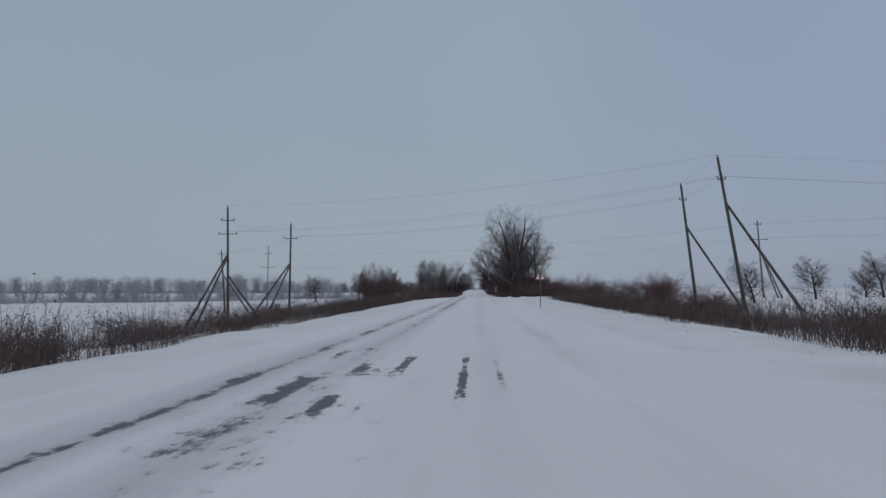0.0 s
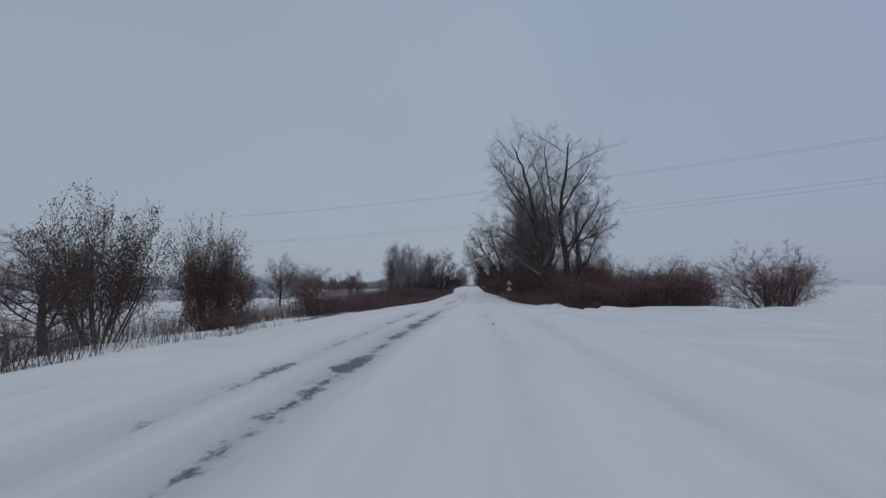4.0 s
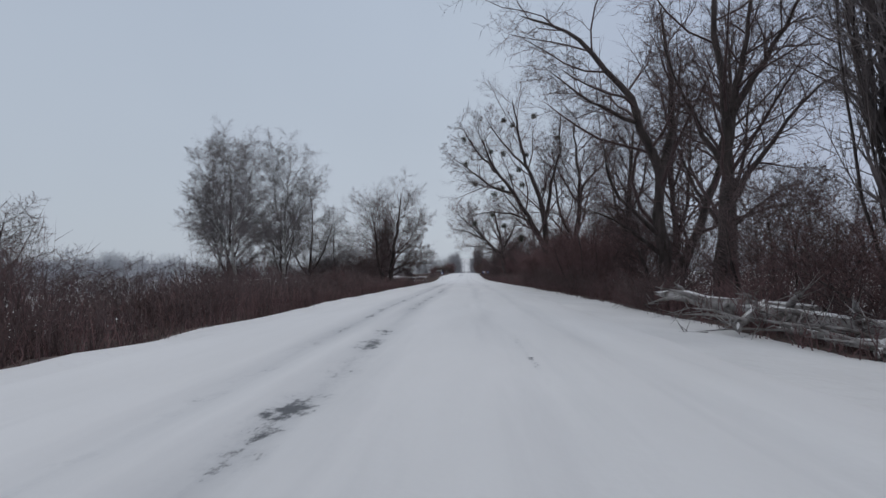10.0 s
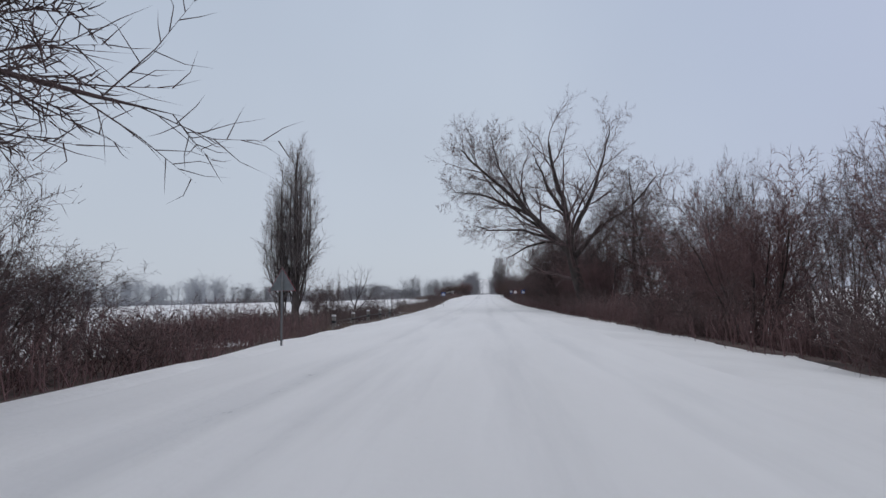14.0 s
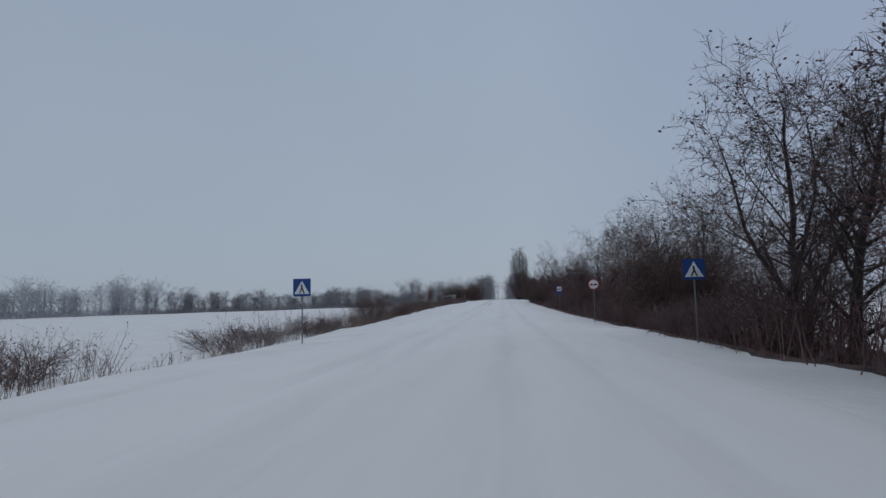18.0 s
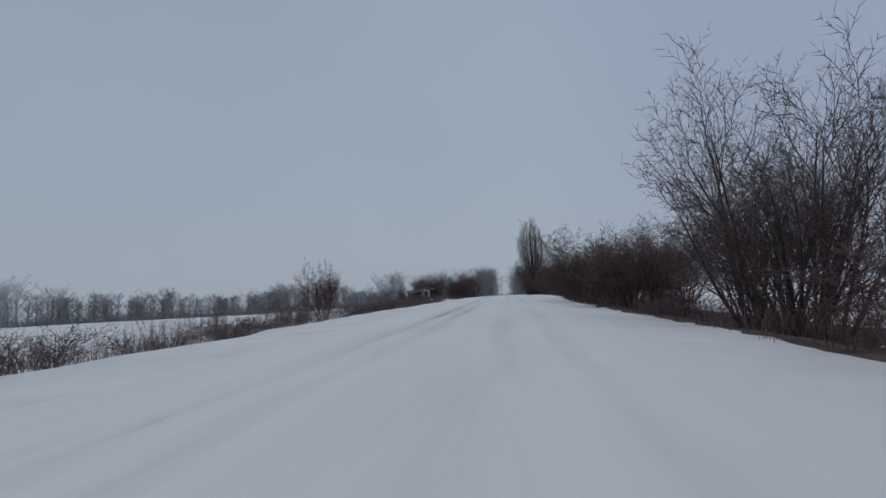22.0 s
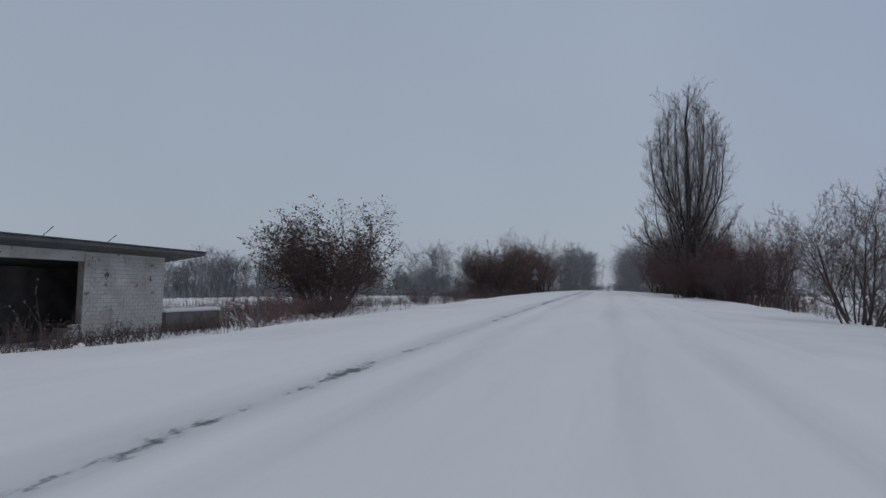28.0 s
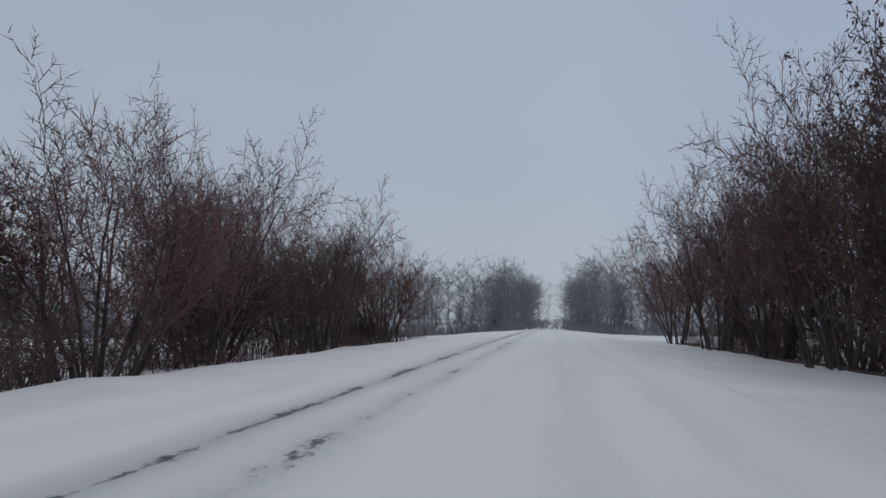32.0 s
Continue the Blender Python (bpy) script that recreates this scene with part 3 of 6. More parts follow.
def limbed_tree(name, seed, limbs, levels, bark, twig, balls=(), step=1.1, wander=0.07, leaves=0, leaf_size=0.05):
    """A tree whose main limbs are given. limbs: (radius at the foot, the turning points); the first is the trunk. balls: (x, z) of the mistletoe."""
    rng = random.Random(seed)
    woods, tips = {"parts": [], "crown": Wood(), "solid": 1, "tree": True}, []
    for i, (radius, points) in enumerate(limbs):
        pts = bend(points, step, rng, wander)
        length = sum((b - a).length for a, b in zip(pts, pts[1:]))
        n = len(pts) - 1
        rad = [max(radius * (1 - 0.86 * (k / n) ** 0.8), 0.014) for k in range(n + 1)]
        if i == 0:
            rad[0] *= 1.3
        own = Wood()
        own.add(pts, rad, 11 if radius > 0.3 else 7)
        woods["parts"].append(("limb" if i else "trunk", own))
        shoots(rng, woods, pts, rad, length, 0, levels, tips)
    out = [(pn, w.mesh(name + "_" + pn, bark)) for pn, w in woods["parts"]] + [("crown", woods["crown"].mesh(name + "_crown", twig))]
    if leaves:
        w = Wood()
        for _ in range(leaves):
            w.quad(rng.choice(tips) + Vector((rng.gauss(0, 0.1), rng.gauss(0, 0.1), rng.gauss(-0.03, 0.1))), leaf_size * rng.uniform(0.6, 1.4), rng)
        out.append(("leaves", w.mesh(name + "_leaves", LEAF, False)))
    for x, z in balls:
        w = Wood()
        c = min(tips, key=lambda p: (p.x - x) ** 2 + (p.z - z) ** 2 + 0.2 * p.y**2)
        big = rng.uniform(0.28, 0.5)
        for _ in range(150):
            v = Vector((rng.gauss(0, 1), rng.gauss(0, 1), rng.gauss(0, 1))).normalized()
            w.add([c, c + v * big * 0.6, c + v * big * rng.uniform(0.75, 1.1) + Vector((0, 0, -0.06))], [0.008, 0.007, 0.004], 3)
            for _ in range(2):
                w.quad(c + v * big * rng.uniform(0.6, 1.05), 0.045, rng)
        out.append(("mistletoe", w.mesh(name + "_mistletoe", MISTLETOE, False)))
    return out


def poplar_limbs(seed, n, height, half, low=1.2):
    """The steep limbs of a columnar poplar, which leave the trunk low down and then run straight up."""
    rng = random.Random(seed)
    limbs = [(0.42, ((0, 0, -0.3), (0.05, 0, height * 0.4), (0, 0.05, height * 0.75), (0.1, 0, height)))]
    for k in range(n):
        a = 2.4 * k + rng.uniform(-0.4, 0.4)
        r = half * (0.25 + 0.75 * ((k + 0.5) / n) ** 0.7) * rng.uniform(0.85, 1.1)
        c, d = math.cos(a), math.sin(a)
        f = low + rng.uniform(0, 0.36) * height * (1.15 - 0.5 * r / half)
        top = height * (1.0 - 0.30 * (r / half) ** 2.2) * rng.uniform(0.93, 1.02)
        limbs.append((0.13 * rng.uniform(0.4, 1.15), ((0, 0, f), (0.42 * r * c, 0.42 * r * d, f + 0.5 * r + 0.5), (0.85 * r * c, 0.85 * r * d, f + 0.24 * height), (r * c, r * d, f + 0.45 * height), (0.92 * r * c, 0.92 * r * d, top))))
    return limbs


def tree_meshes(name, seed, stems, levels, bark, twig, leaves=0, leaf_size=0.04, leaf=None, solid=2, tree=True, bundle=False):
    """The meshes of a tree: trunk, limbs, crown, perhaps leaves. stems: (x, y, lean x, lean y, length, radius); solid: levels that are parts of their own; bundle: thin stems as one part."""
    rng = random.Random(seed)
    woods, tips = {"parts": [], "crown": Wood(), "solid": solid, "tree": tree}, []
    for x, y, lx, ly, length, radius in stems:
        grow(rng, woods, Vector((x, y, -0.25)), Vector((lx, ly, 1)).normalized(), length, radius, 0, levels, tips)
    if bundle:
        whole = Wood()
        for pn, w in woods["parts"]:
            whole.f += [tuple(i + whole.count for i in f) for f in w.f]
            whole.v += w.v
            whole.count += w.count
        woods["parts"] = [("stem_clump", whole)]
    out = [(pn, w.mesh(name + "_" + pn, bark)) for pn, w in woods["parts"]] + [("crown", woods["crown"].mesh(name + "_crown", twig))]
    if leaves:
        w = Wood()
        for _ in range(leaves):
            p = rng.choice(tips) + Vector((rng.gauss(0, 0.10), rng.gauss(0, 0.10), rng.gauss(-0.02, 0.10)))
            w.quad(p, leaf_size * rng.uniform(0.6, 1.4), rng)
        out.append(("leaves", w.mesh(name + "_leaves", leaf, False)))
    return out


def plant(meshes, name, label, category, group, places):
    """Sets one plant at each place (x, y, height scale, width scale, turn)."""
    first = None
    for x, y, s, w, turn in places:
        m = Matrix.Translation((x, y, on_ground(x, y))) @ pose(0, 0, 0, 0, 0, turn) @ Matrix.Diagonal((w, w, s, 1))
        if first is None and len(meshes) == 1:
            first = tagged(new(name, meshes[0][1]), label, category, group)
            first.matrix_basis = m
        elif first is None:
            first = thing(name, Matrix(), label, category, group)
            for pn, me in meshes:
                ob = part(pn, me, None, first)
                if pn == "mistletoe":
                    tagged(ob, "dark ball of mistletoe twigs")
            first.matrix_basis = m
        else:
            ob = copy_thing(first, Matrix())
            ob.matrix_basis = m
    return first


#           n   share ang lift  wand seg sides first thick
BROAD = [(1, 1.0, 0, 0.02, 0.05, 9, 10, 0, 1), (9, 0.52, 38, 0.07, 0.10, 7, 7, 0.24, 0.55), (10, 0.44, 46, 0.04, 0.14, 5, 5, 0.2, 0.52),
         (10, 0.42, 48, 0.03, 0.18, 2, 3, 0.12, 0.5), (9, 0.45, 42, 0.05, 0.28, 2, 3, 0.1, 0.5)]
ROUND = [(1, 1.0, 0, 0.03, 0.07, 8, 9, 0, 1), (24, 0.46, 58, 0.07, 0.12, 6, 5, 0.12, 0.45), (16, 0.40, 48, 0.04, 0.16, 3, 3, 0.15, 0.5),
         (13, 0.45, 46, 0.05, 0.28, 1, 3, 0.1, 0.5)]
VASE = [(1, 1.0, 0, 0.045, 0.085, 6, 5, 0, 1), (10, 0.50, 36, 0.06, 0.13, 4, 3, 0.18, 0.55, 0.5), (8, 0.44, 40, 0.05, 0.17, 2, 3, 0.12, 0.55), (6, 0.48, 42, 0.03, 0.2, 1, 3, 0.1, 0.65)]
LEAFY = [(1, 1.0, 0, 0.06, 0.075, 6, 5, 0, 1), (9, 0.46, 38, 0.06, 0.13, 4, 3, 0.16, 0.55, 0.5), (7, 0.44, 42, 0.04, 0.18, 2, 3, 0.12, 0.55), (5, 0.48, 42, 0.02, 0.2, 1, 3, 0.1, 0.65)]
HERO = [(1,), (13, 0.36, 46, 0.04, 0.15, 5, 5, 0.2, 0.42, 0.5), (11, 0.42, 48, 0.03, 0.17, 3, 3, 0.12, 0.5), (9, 0.46, 46, 0.03, 0.22, 2, 3, 0.1, 0.6)]
CRABBED = [(1,), (30, 0.38, 54, 0.06, 0.14, 5, 4, 0.10, 0.42, 0.4), (13, 0.42, 48, 0.05, 0.18, 2, 3, 0.12, 0.5), (10, 0.46, 46, 0.04, 0.25, 2, 3, 0.1, 0.6)]
FORKED = [(1,), (17, 0.40, 50, 0.06, 0.13, 5, 4, 0.14, 0.42, 0.45), (10, 0.42, 48, 0.05, 0.18, 2, 3, 0.12, 0.5), (8, 0.46, 46, 0.04, 0.25, 1, 3, 0.1, 0.6)]
FASTIGIATE = [(1,), (15, 0.17, 30, 0.09, 0.09, 3, 3, 0.12, 0.5, 0.4), (8, 0.45, 32, 0.07, 0.14, 2, 3, 0.1, 0.6), (5, 0.45, 30, 0.05, 0.16, 1, 3, 0.1, 0.75)]
WEEPING = [(1,), (15, 0.34, 46, 0.05, 0.10, 5, 4, 0.2, 0.45, 0.5), (10, 0.42, 46, -0.02, 0.15, 3, 3, 0.15, 0.5), (14, 0.55, 48, -0.16, 0.14, 1, 3, 0.1, 0.5)]
TIERED = [(1,), (46, 0.34, 62, 0.015, 0.08, 6, 5, 0.16, 0.4, 0.62), (12, 0.36, 46, 0.02, 0.14, 3, 3, 0.15, 0.5), (9, 0.45, 46, -0.02, 0.2, 2, 3, 0.1, 0.6)]
SPARSE = [(1,), (8, 0.30, 34, 0.06, 0.10, 3, 3, 0.3, 0.5, 0.5), (4, 0.42, 36, 0.03, 0.15, 2, 3, 0.2, 0.6)]
SHRUB = [(1, 1.0, 0, 0.03, 0.10, 3, 3, 0, 1), (7, 0.5, 38, 0.04, 0.16, 2, 3, 0.10, 0.6), (6, 0.55, 42, 0.03, 0.2, 1, 3, 0.12, 0.7)]


def stems(seed, n, spread_r, lean, length, radius, droop=0.0):
    """Stems from one foot, leaning out; droop: how much shorter the most leaning ones are."""
    rng = random.Random(seed)
    out = []
    for k in range(n):
        a = 6.283 * (k + rng.random() * 0.6) / n
        r = spread_r * rng.uniform(0.2, 1)
        q = lean * rng.uniform(0.3, 1.1)
        out.append((r * math.cos(a), r * math.sin(a), q * math.cos(a), q * math.sin(a), length * rng.uniform(0.7, 1.05) * (1 - droop * (q / lean) ** 2), radius * rng.uniform(0.7, 1.1)))
    return out

# ---- large trees, one by one ----
plant(limbed_tree("old_tree_a", 3, (
    (0.62, ((0.3, 0, -0.3), (-0.2, 0, 1.7), (-1.1, 0, 6.0), (-1.6, 0, 9.5), (-2.0, 0.3, 13.0), (-3.1, 0.3, 19.0), (-4.8, 0.5, 23.5))),
    (0.26, ((-1.3, 0, 6.2), (-3.6, -0.3, 9.0), (-5.6, -0.6, 10.4), (-7.2, -0.8, 12.0))),
    (0.19, ((-1.6, 0, 8.6), (-3.3, 0.6, 9.0), (-5.4, 1.2, 9.3))),
    (0.28, ((-0.9, 0, 5.6), (0.4, 0.4, 7.2), (0.3, 0.6, 9.8), (-0.3, 0.8, 14.0), (-1.0, 1.2, 20.5))),
    (0.20, ((-1.8, 0.2, 12.0), (-4.3, 0.4, 15.5), (-6.3, 0.6, 19.5), (-6.9, 0.6, 21.5))),
    (0.16, ((-1.7, 0.2, 10.5), (-3.5, -1.5, 14.5), (-5.5, -2.5, 18.5)))), HERO, BARK, GREY_TWIG),
    "old_tree", "tall old bare tree with a dark leaning trunk beside the road", "tree", "old roadside trees", [(10.5, 153.7, 0.94, 1.0, 0)])
plant(limbed_tree("old_tree_b", 4, (
    (0.60, ((0, 0, -0.3), (0.1, 0, 5.5), (-0.3, 0, 10.0), (-0.6, 0, 12.5), (-0.3, 0, 16.6), (0.2, 0, 20.0), (0.7, 0, 24.3))),
    (0.24, ((0.2, 0, 3.0), (1.2, -0.4, 4.3), (2.4, -0.7, 6.5), (4.0, -1.0, 9.5))),
    (0.24, ((0.1, 0, 7.6), (2.3, 0.3, 11.4), (4.2, 0.6, 14.8), (4.8, 0.6, 16.8))),
    (0.17, ((0.1, 0.1, 9.0), (3.0, 0.8, 10.2), (6.2, 1.2, 11.6))),
    (0.20, ((-0.3, 0, 11.0), (-1.5, 0.6, 15.0), (-2.2, 0.9, 20.0), (-2.6, 1.0, 24.5))),
    (0.16, ((-0.4, 0, 14.0), (1.2, -0.5, 17.0), (2.7, -0.8, 19.6), (3.3, -1.0, 22.0))),
    (0.13, ((0.2, 0, 4.6), (3.0, 1.0, 5.6), (6.0, 1.4, 6.8)))), HERO, BARK, GREY_TWIG),
    "old_tree", "tall old bare tree with an upright dark trunk beside the road", "tree", "old roadside trees", [(12.5, 153.6, 0.94, 1.0, 0)])
plant(limbed_tree("forked_tree_a", 5, (
    (0.50, ((0.3, 0, -0.3), (0.0, 0, 2.3), (-0.4, 0, 6.0), (-0.2, 0, 8.4), (-1.4, 0, 11.0), (-2.6, 0, 14.0), (-5.8, 0.3, 17.4), (-8.8, 0.4, 18.6))),
    (0.34, ((-0.2, 0.1, 7.6), (0.5, 0.2, 11.0), (0.6, 0.3, 14.0), (0.1, 0.3, 19.5))),
    (0.40, ((0.3, 0.1, 0.4), (1.2, 0.2, 3.2), (2.9, 0.4, 6.9), (4.1, 0.5, 12.0), (4.6, 0.6, 17.5))),
    (0.17, ((-0.2, 0, 3.3), (-2.9, 0.4, 5.5), (-5.2, 0.6, 6.4))),
    (0.18, ((-0.3, 0, 4.4), (-2.0, -0.3, 5.8), (-3.4, -0.5, 7.8), (-3.7, -0.5, 10.8))),
    (0.16, ((-1.6, 0, 11.5), (-4.5, -0.6, 12.6), (-7.5, -1.0, 14.8)))), HERO, BARK, TWIG),
    "forked_tree", "bare tree forked low into dark crooked limbs", "tree", "trees of the roadside belt", [(12.5, 229.3, 1.0, 1.0, 0)])
plant(limbed_tree("forked_tree_b", 6, (
    (0.42, ((0, 0, -0.3), (0.2, 0, 4.0), (0.6, 0, 9.6), (0.1, 0, 15.4), (-0.4, 0, 20.5))),
    (0.26, ((0.5, 0, 8.2), (1.3, 0.2, 11.6), (2.0, 0.3, 15.5), (2.4, 0.4, 19.5))),
    (0.22, ((1.0, 0.2, 10.6), (2.6, 0.2, 13.0), (4.4, 0.3, 16.0), (6.0, 0.3, 19.0))),
    (0.20, ((0.4, 0, 5.6), (1.4, -0.3, 7.2), (3.8, -0.7, 10.6), (6.6, -1.0, 12.6))),
    (0.18, ((0.4, 0, 7.5), (-1.2, -0.4, 10.2), (-3.0, -0.7, 14.5))),
    (0.14, ((0.2, 0, 4.4), (2.6, 0.5, 6.0), (5.2, 0.8, 7.2)))), HERO, BARK, TWIG),
    "forked_tree", "tall bare tree with an upright dark trunk behind fallen logs", "tree", "trees of the roadside belt", [(13.0, 223.2, 1.0, 1.0, 0)])
mist_a = limbed_tree("mistletoe_tree", 7, (
    (0.55, ((0.1, 0, -0.3), (0.0, 0, 1.5), (-0.9, 0, 5.4), (-3.0, 0, 9.2), (-4.7, 0, 12.2), (-7.0, 0.2, 15.2), (-8.6, 0.3, 19.5))),
    (0.42, ((-0.7, 0.1, 4.9), (-0.8, 0.2, 8.5), (-1.3, 0.3, 11.0), (-2.6, 0.4, 14.6), (-4.0, 0.5, 20.0), (-4.6, 0.5, 24.0))),
    (0.28, ((-0.8, 0.2, 8.8), (0.3, 0.3, 14.0), (1.0, 0.4, 17.0), (1.4, 0.4, 23.0))),
    (0.19, ((-2.5, 0, 8.3), (-3.9, -0.3, 9.2), (-7.1, -0.7, 9.6), (-9.8, -1.0, 9.2))),
    (0.19, ((-4.6, 0, 12.0), (-7.0, -0.4, 12.6), (-10.4, -0.8, 15.2), (-12.4, -1.0, 16.6))),
    (0.17, ((-2.8, 0.4, 15.0), (-6.0, 0.8, 18.5), (-8.0, 1.0, 22.0))),
    (0.17, ((-6.2, 0.1, 14.2), (-9.0, -0.3, 17.0), (-11.0, -0.5, 20.5)))), HERO, BARK, TWIG,
    ((-10.2, 15.6), (-9.2, 13.0), (-7.0, 12.0), (-6.0, 12.4), (-5.2, 13.5), (-3.6, 12.7), (-3.9, 14.8), (-7.2, 9.3), (-5.9, 8.2), (-0.7, 12.2), (-7.3, 17.1),
     (-5.9, 16.6), (-5.8, 21.0), (-4.6, 20.3), (-2.1, 21.5), (-3.4, 16.2), (-9.0, 8.0), (-4.2, 6.6), (-10.6, 18.6), (0.8, 18.5)))
plant(mist_a, "mistletoe_tree", "bare leaning roadside tree hung with dark mistletoe balls", "tree", "trees with mistletoe", [(10.8, 263.7, 1.0, 1.0, 0)])
plant(limbed_tree("upright_tree", 8, (
    (0.48, ((0, 0, -0.3), (0, 0, 6.0), (0.5, 0, 12.5), (0.1, 0, 16.0), (0.0, 0, 21.5))),
    (0.26, ((0, 0, 5.2), (-0.8, 0.1, 7.4), (-1.8, 0.2, 9.4), (-2.4, 0.3, 13.0), (-2.6, 0.3, 18.5))),
    (0.28, ((0.3, 0, 9.0), (0.9, 0, 13.0), (3.2, 0.2, 15.4), (5.5, 0.4, 19.5))),
    (0.16, ((0.1, 0, 4.5), (2.0, -0.5, 6.6), (5.0, -1.0, 8.2))),
    (0.17, ((0.3, 0.1, 11.0), (-1.5, 0.4, 14.0), (-3.4, 0.6, 18.5)))), HERO, BARK, TWIG),
    "bare_tree", "tall bare tree with a straight dark trunk at the road's edge", "tree", "trees of the roadside belt", [(13.7, 263.8, 1.0, 1.0, 0), (11.2, 166, 0.8, 0.8, 200), (19.5, 247, 0.9, 0.95, 110)])
broad_b = tree_meshes("broad_tree_b", 21, ((0, 0, 0.03, 0.0, 22, 0.50),), BROAD, BARK, TWIG)
plant(broad_b, "bare_tree", "tall bare broad-crowned tree in the roadside belt", "tree", "trees of the roadside belt",
      [(19.0, 235, 0.85, 0.9, 10), (18, 172, 0.8, 0.9, 160), (20, 219, 0.85, 0.9, 60), (14.6, 247, 0.75, 0.8, 290), (17.8, 341, 0.68, 0.85, 200)])
plant(limbed_tree("wide_tree", 9, (
    (0.72, ((0.5, 0, -0.3), (0.0, 0, 2.6), (-0.7, 0, 5.6), (-0.9, 0, 8.7), (-1.3, 0, 11.0), (-2.2, 0.2, 14.2), (-2.8, 0.3, 18.5))),
    (0.40, ((-0.8, 0, 6.3), (-3.8, -0.3, 9.3), (-6.8, -0.5, 12.4), (-10.0, -0.8, 15.2), (-12.0, -1.0, 17.5))),
    (0.22, ((-4.6, -0.3, 10.2), (-8.9, 0.3, 12.3), (-13.0, 0.8, 13.2))),
    (0.24, ((-0.9, 0, 7.0), (-3.4, 0.4, 7.7), (-5.4, 0.6, 7.0), (-7.6, 0.8, 5.9))),
    (0.19, ((-2.2, 0, 7.7), (-5.6, 0.4, 8.8), (-9.0, 0.6, 9.1), (-10.6, 0.6, 9.6))),
    (0.26, ((-1.2, 0, 10.6), (-2.9, -0.5, 12.8), (-4.4, -0.9, 16.5))),
    (0.20, ((-2.0, -0.1, 7.6), (-6.0, 0.8, 10.8), (-9.2, 1.4, 14.6), (-11.0, 1.8, 18.0))),
    (0.17, ((-5.2, -0.4, 10.8), (-7.6, -1.2, 14.8), (-8.8, -1.8, 18.5))),
    (0.32, ((-0.8, 0, 8.2), (1.1, 0.2, 11.6), (2.6, 0.4, 15.5), (3.6, 0.5, 19.5))),
    (0.30, ((-0.6, 0, 5.9), (1.9, -0.3, 8.9), (4.7, -0.6, 10.6), (8.0, -0.9, 14.2))),
    (0.19, ((0.2, 0.1, 4.6), (2.0, 0.6, 7.0), (3.8, 0.9, 9.3), (5.5, 1.0, 12.5)))), HERO, BARK, TWIG),
    "wide_tree", "wide bare tree with a stout dark trunk and spreading limbs", "tree", "", [(9.9, 331.0, 1.0, 1.0, 0)])
plant(limbed_tree("poplar_wide", 41, poplar_limbs(41, 30, 21.5, 3.9, 1.6) + [(0.11, ((-0.2, 0, 5.0), (-2.6, 1.0, 5.6), (-4.6, 1.8, 6.2))), (0.12, ((-0.1, 0, 2.0), (-2.0, 0.4, 3.2), (-3.5, 0.8, 5.6), (-4.2, 1.0, 9.5))), (0.12, ((-0.1, 0, 2.6), (-2.3, -0.6, 4.2), (-3.9, -0.9, 6.2), (-4.5, -1.0, 8.8))), (0.11, ((-0.1, 0, 3.2), (-2.8, 0.2, 4.8), (-4.8, 0.6, 6.0), (-6.0, 0.8, 7.0))), (0.11, ((-0.2, 0, 2.4), (-1.6, 1.2, 4.4), (-2.8, 2.0, 8.0), (-3.2, 2.2, 13.0))), (0.10, ((0.1, 0, 2.8), (-1.2, -2.0, 5.0), (-2.0, -3.2, 9.0))), (0.10, ((0.2, 0, 4.0), (2.4, -1.2, 5.6), (4.2, -2.0, 8.6)))], FASTIGIATE, BARK, GREY_TWIG, step=1.5, wander=0.05),
      "poplar", "columnar bare poplar with many steep upright limbs", "tree", "columnar poplars", [(9.2, 608.6, 1.02, 1.04, 0)])
plant(limbed_tree("poplar_slim", 42, poplar_limbs(42, 17, 19.0, 2.1, 0.8), FASTIGIATE, BARK, GREY_TWIG, step=1.5, wander=0.05),
      "poplar", "tall slender bare poplar with steep upright branches", "tree", "columnar poplars",
      [(14.4, 202.5, 1.32, 1.05, 80), (11.1, 205.0, 1.4, 1.15, 200), (14.1, 212.5, 1.25, 0.9, 140), (-18.5, 329.2, 0.95, 1.05, 60), (-20.0, 329.5, 0.72, 0.85, 160)])
plant(limbed_tree("tiered_tree", 43, (
    (0.36, ((0, 0, -0.3), (0.1, 0, 6.4), (-0.2, 0, 10.2), (-0.4, 0, 14.0), (-0.3, 0, 18.5))),
    (0.15, ((0.1, 0, 7.6), (1.6, 0.3, 11.0), (2.6, 0.5, 16.0)))), TIERED, BARK_PALE, TWIG),
    "tiered_tree", "bare tree with a straight rough trunk and long level limbs", "tree", "trees of the roadside belt", [(12.7, 188.7, 1.0, 1.0, 0)])
plant(limbed_tree("birch_a", 51, (
    (0.20, ((0, 0, -0.3), (-0.4, 0, 5.8), (-0.3, 0, 9.0), (-0.9, 0, 13.0), (-1.2, 0, 15.0))),
    (0.12, ((-0.4, 0, 6.2), (0.8, 0.2, 9.8), (1.4, 0.3, 14.4))),
    (0.11, ((-0.4, 0, 4.8), (-2.6, 0.2, 8.5), (-4.4, 0.3, 11.6))),
    (0.08, ((-0.3, 0, 4.2), (1.8, 0.4, 6.6), (3.4, 0.6, 8.6)))), WEEPING, BIRCH, PALE_TWIG),
    "birch", "bare birch with white trunk and drooping twigs", "tree", "birches",
    [(-20.1, 244.9, 0.92, 0.95, 0), (-17.6, 250.1, 0.95, 0.95, 150), (-23.0, 247.5, 0.98, 1.0, 250)])
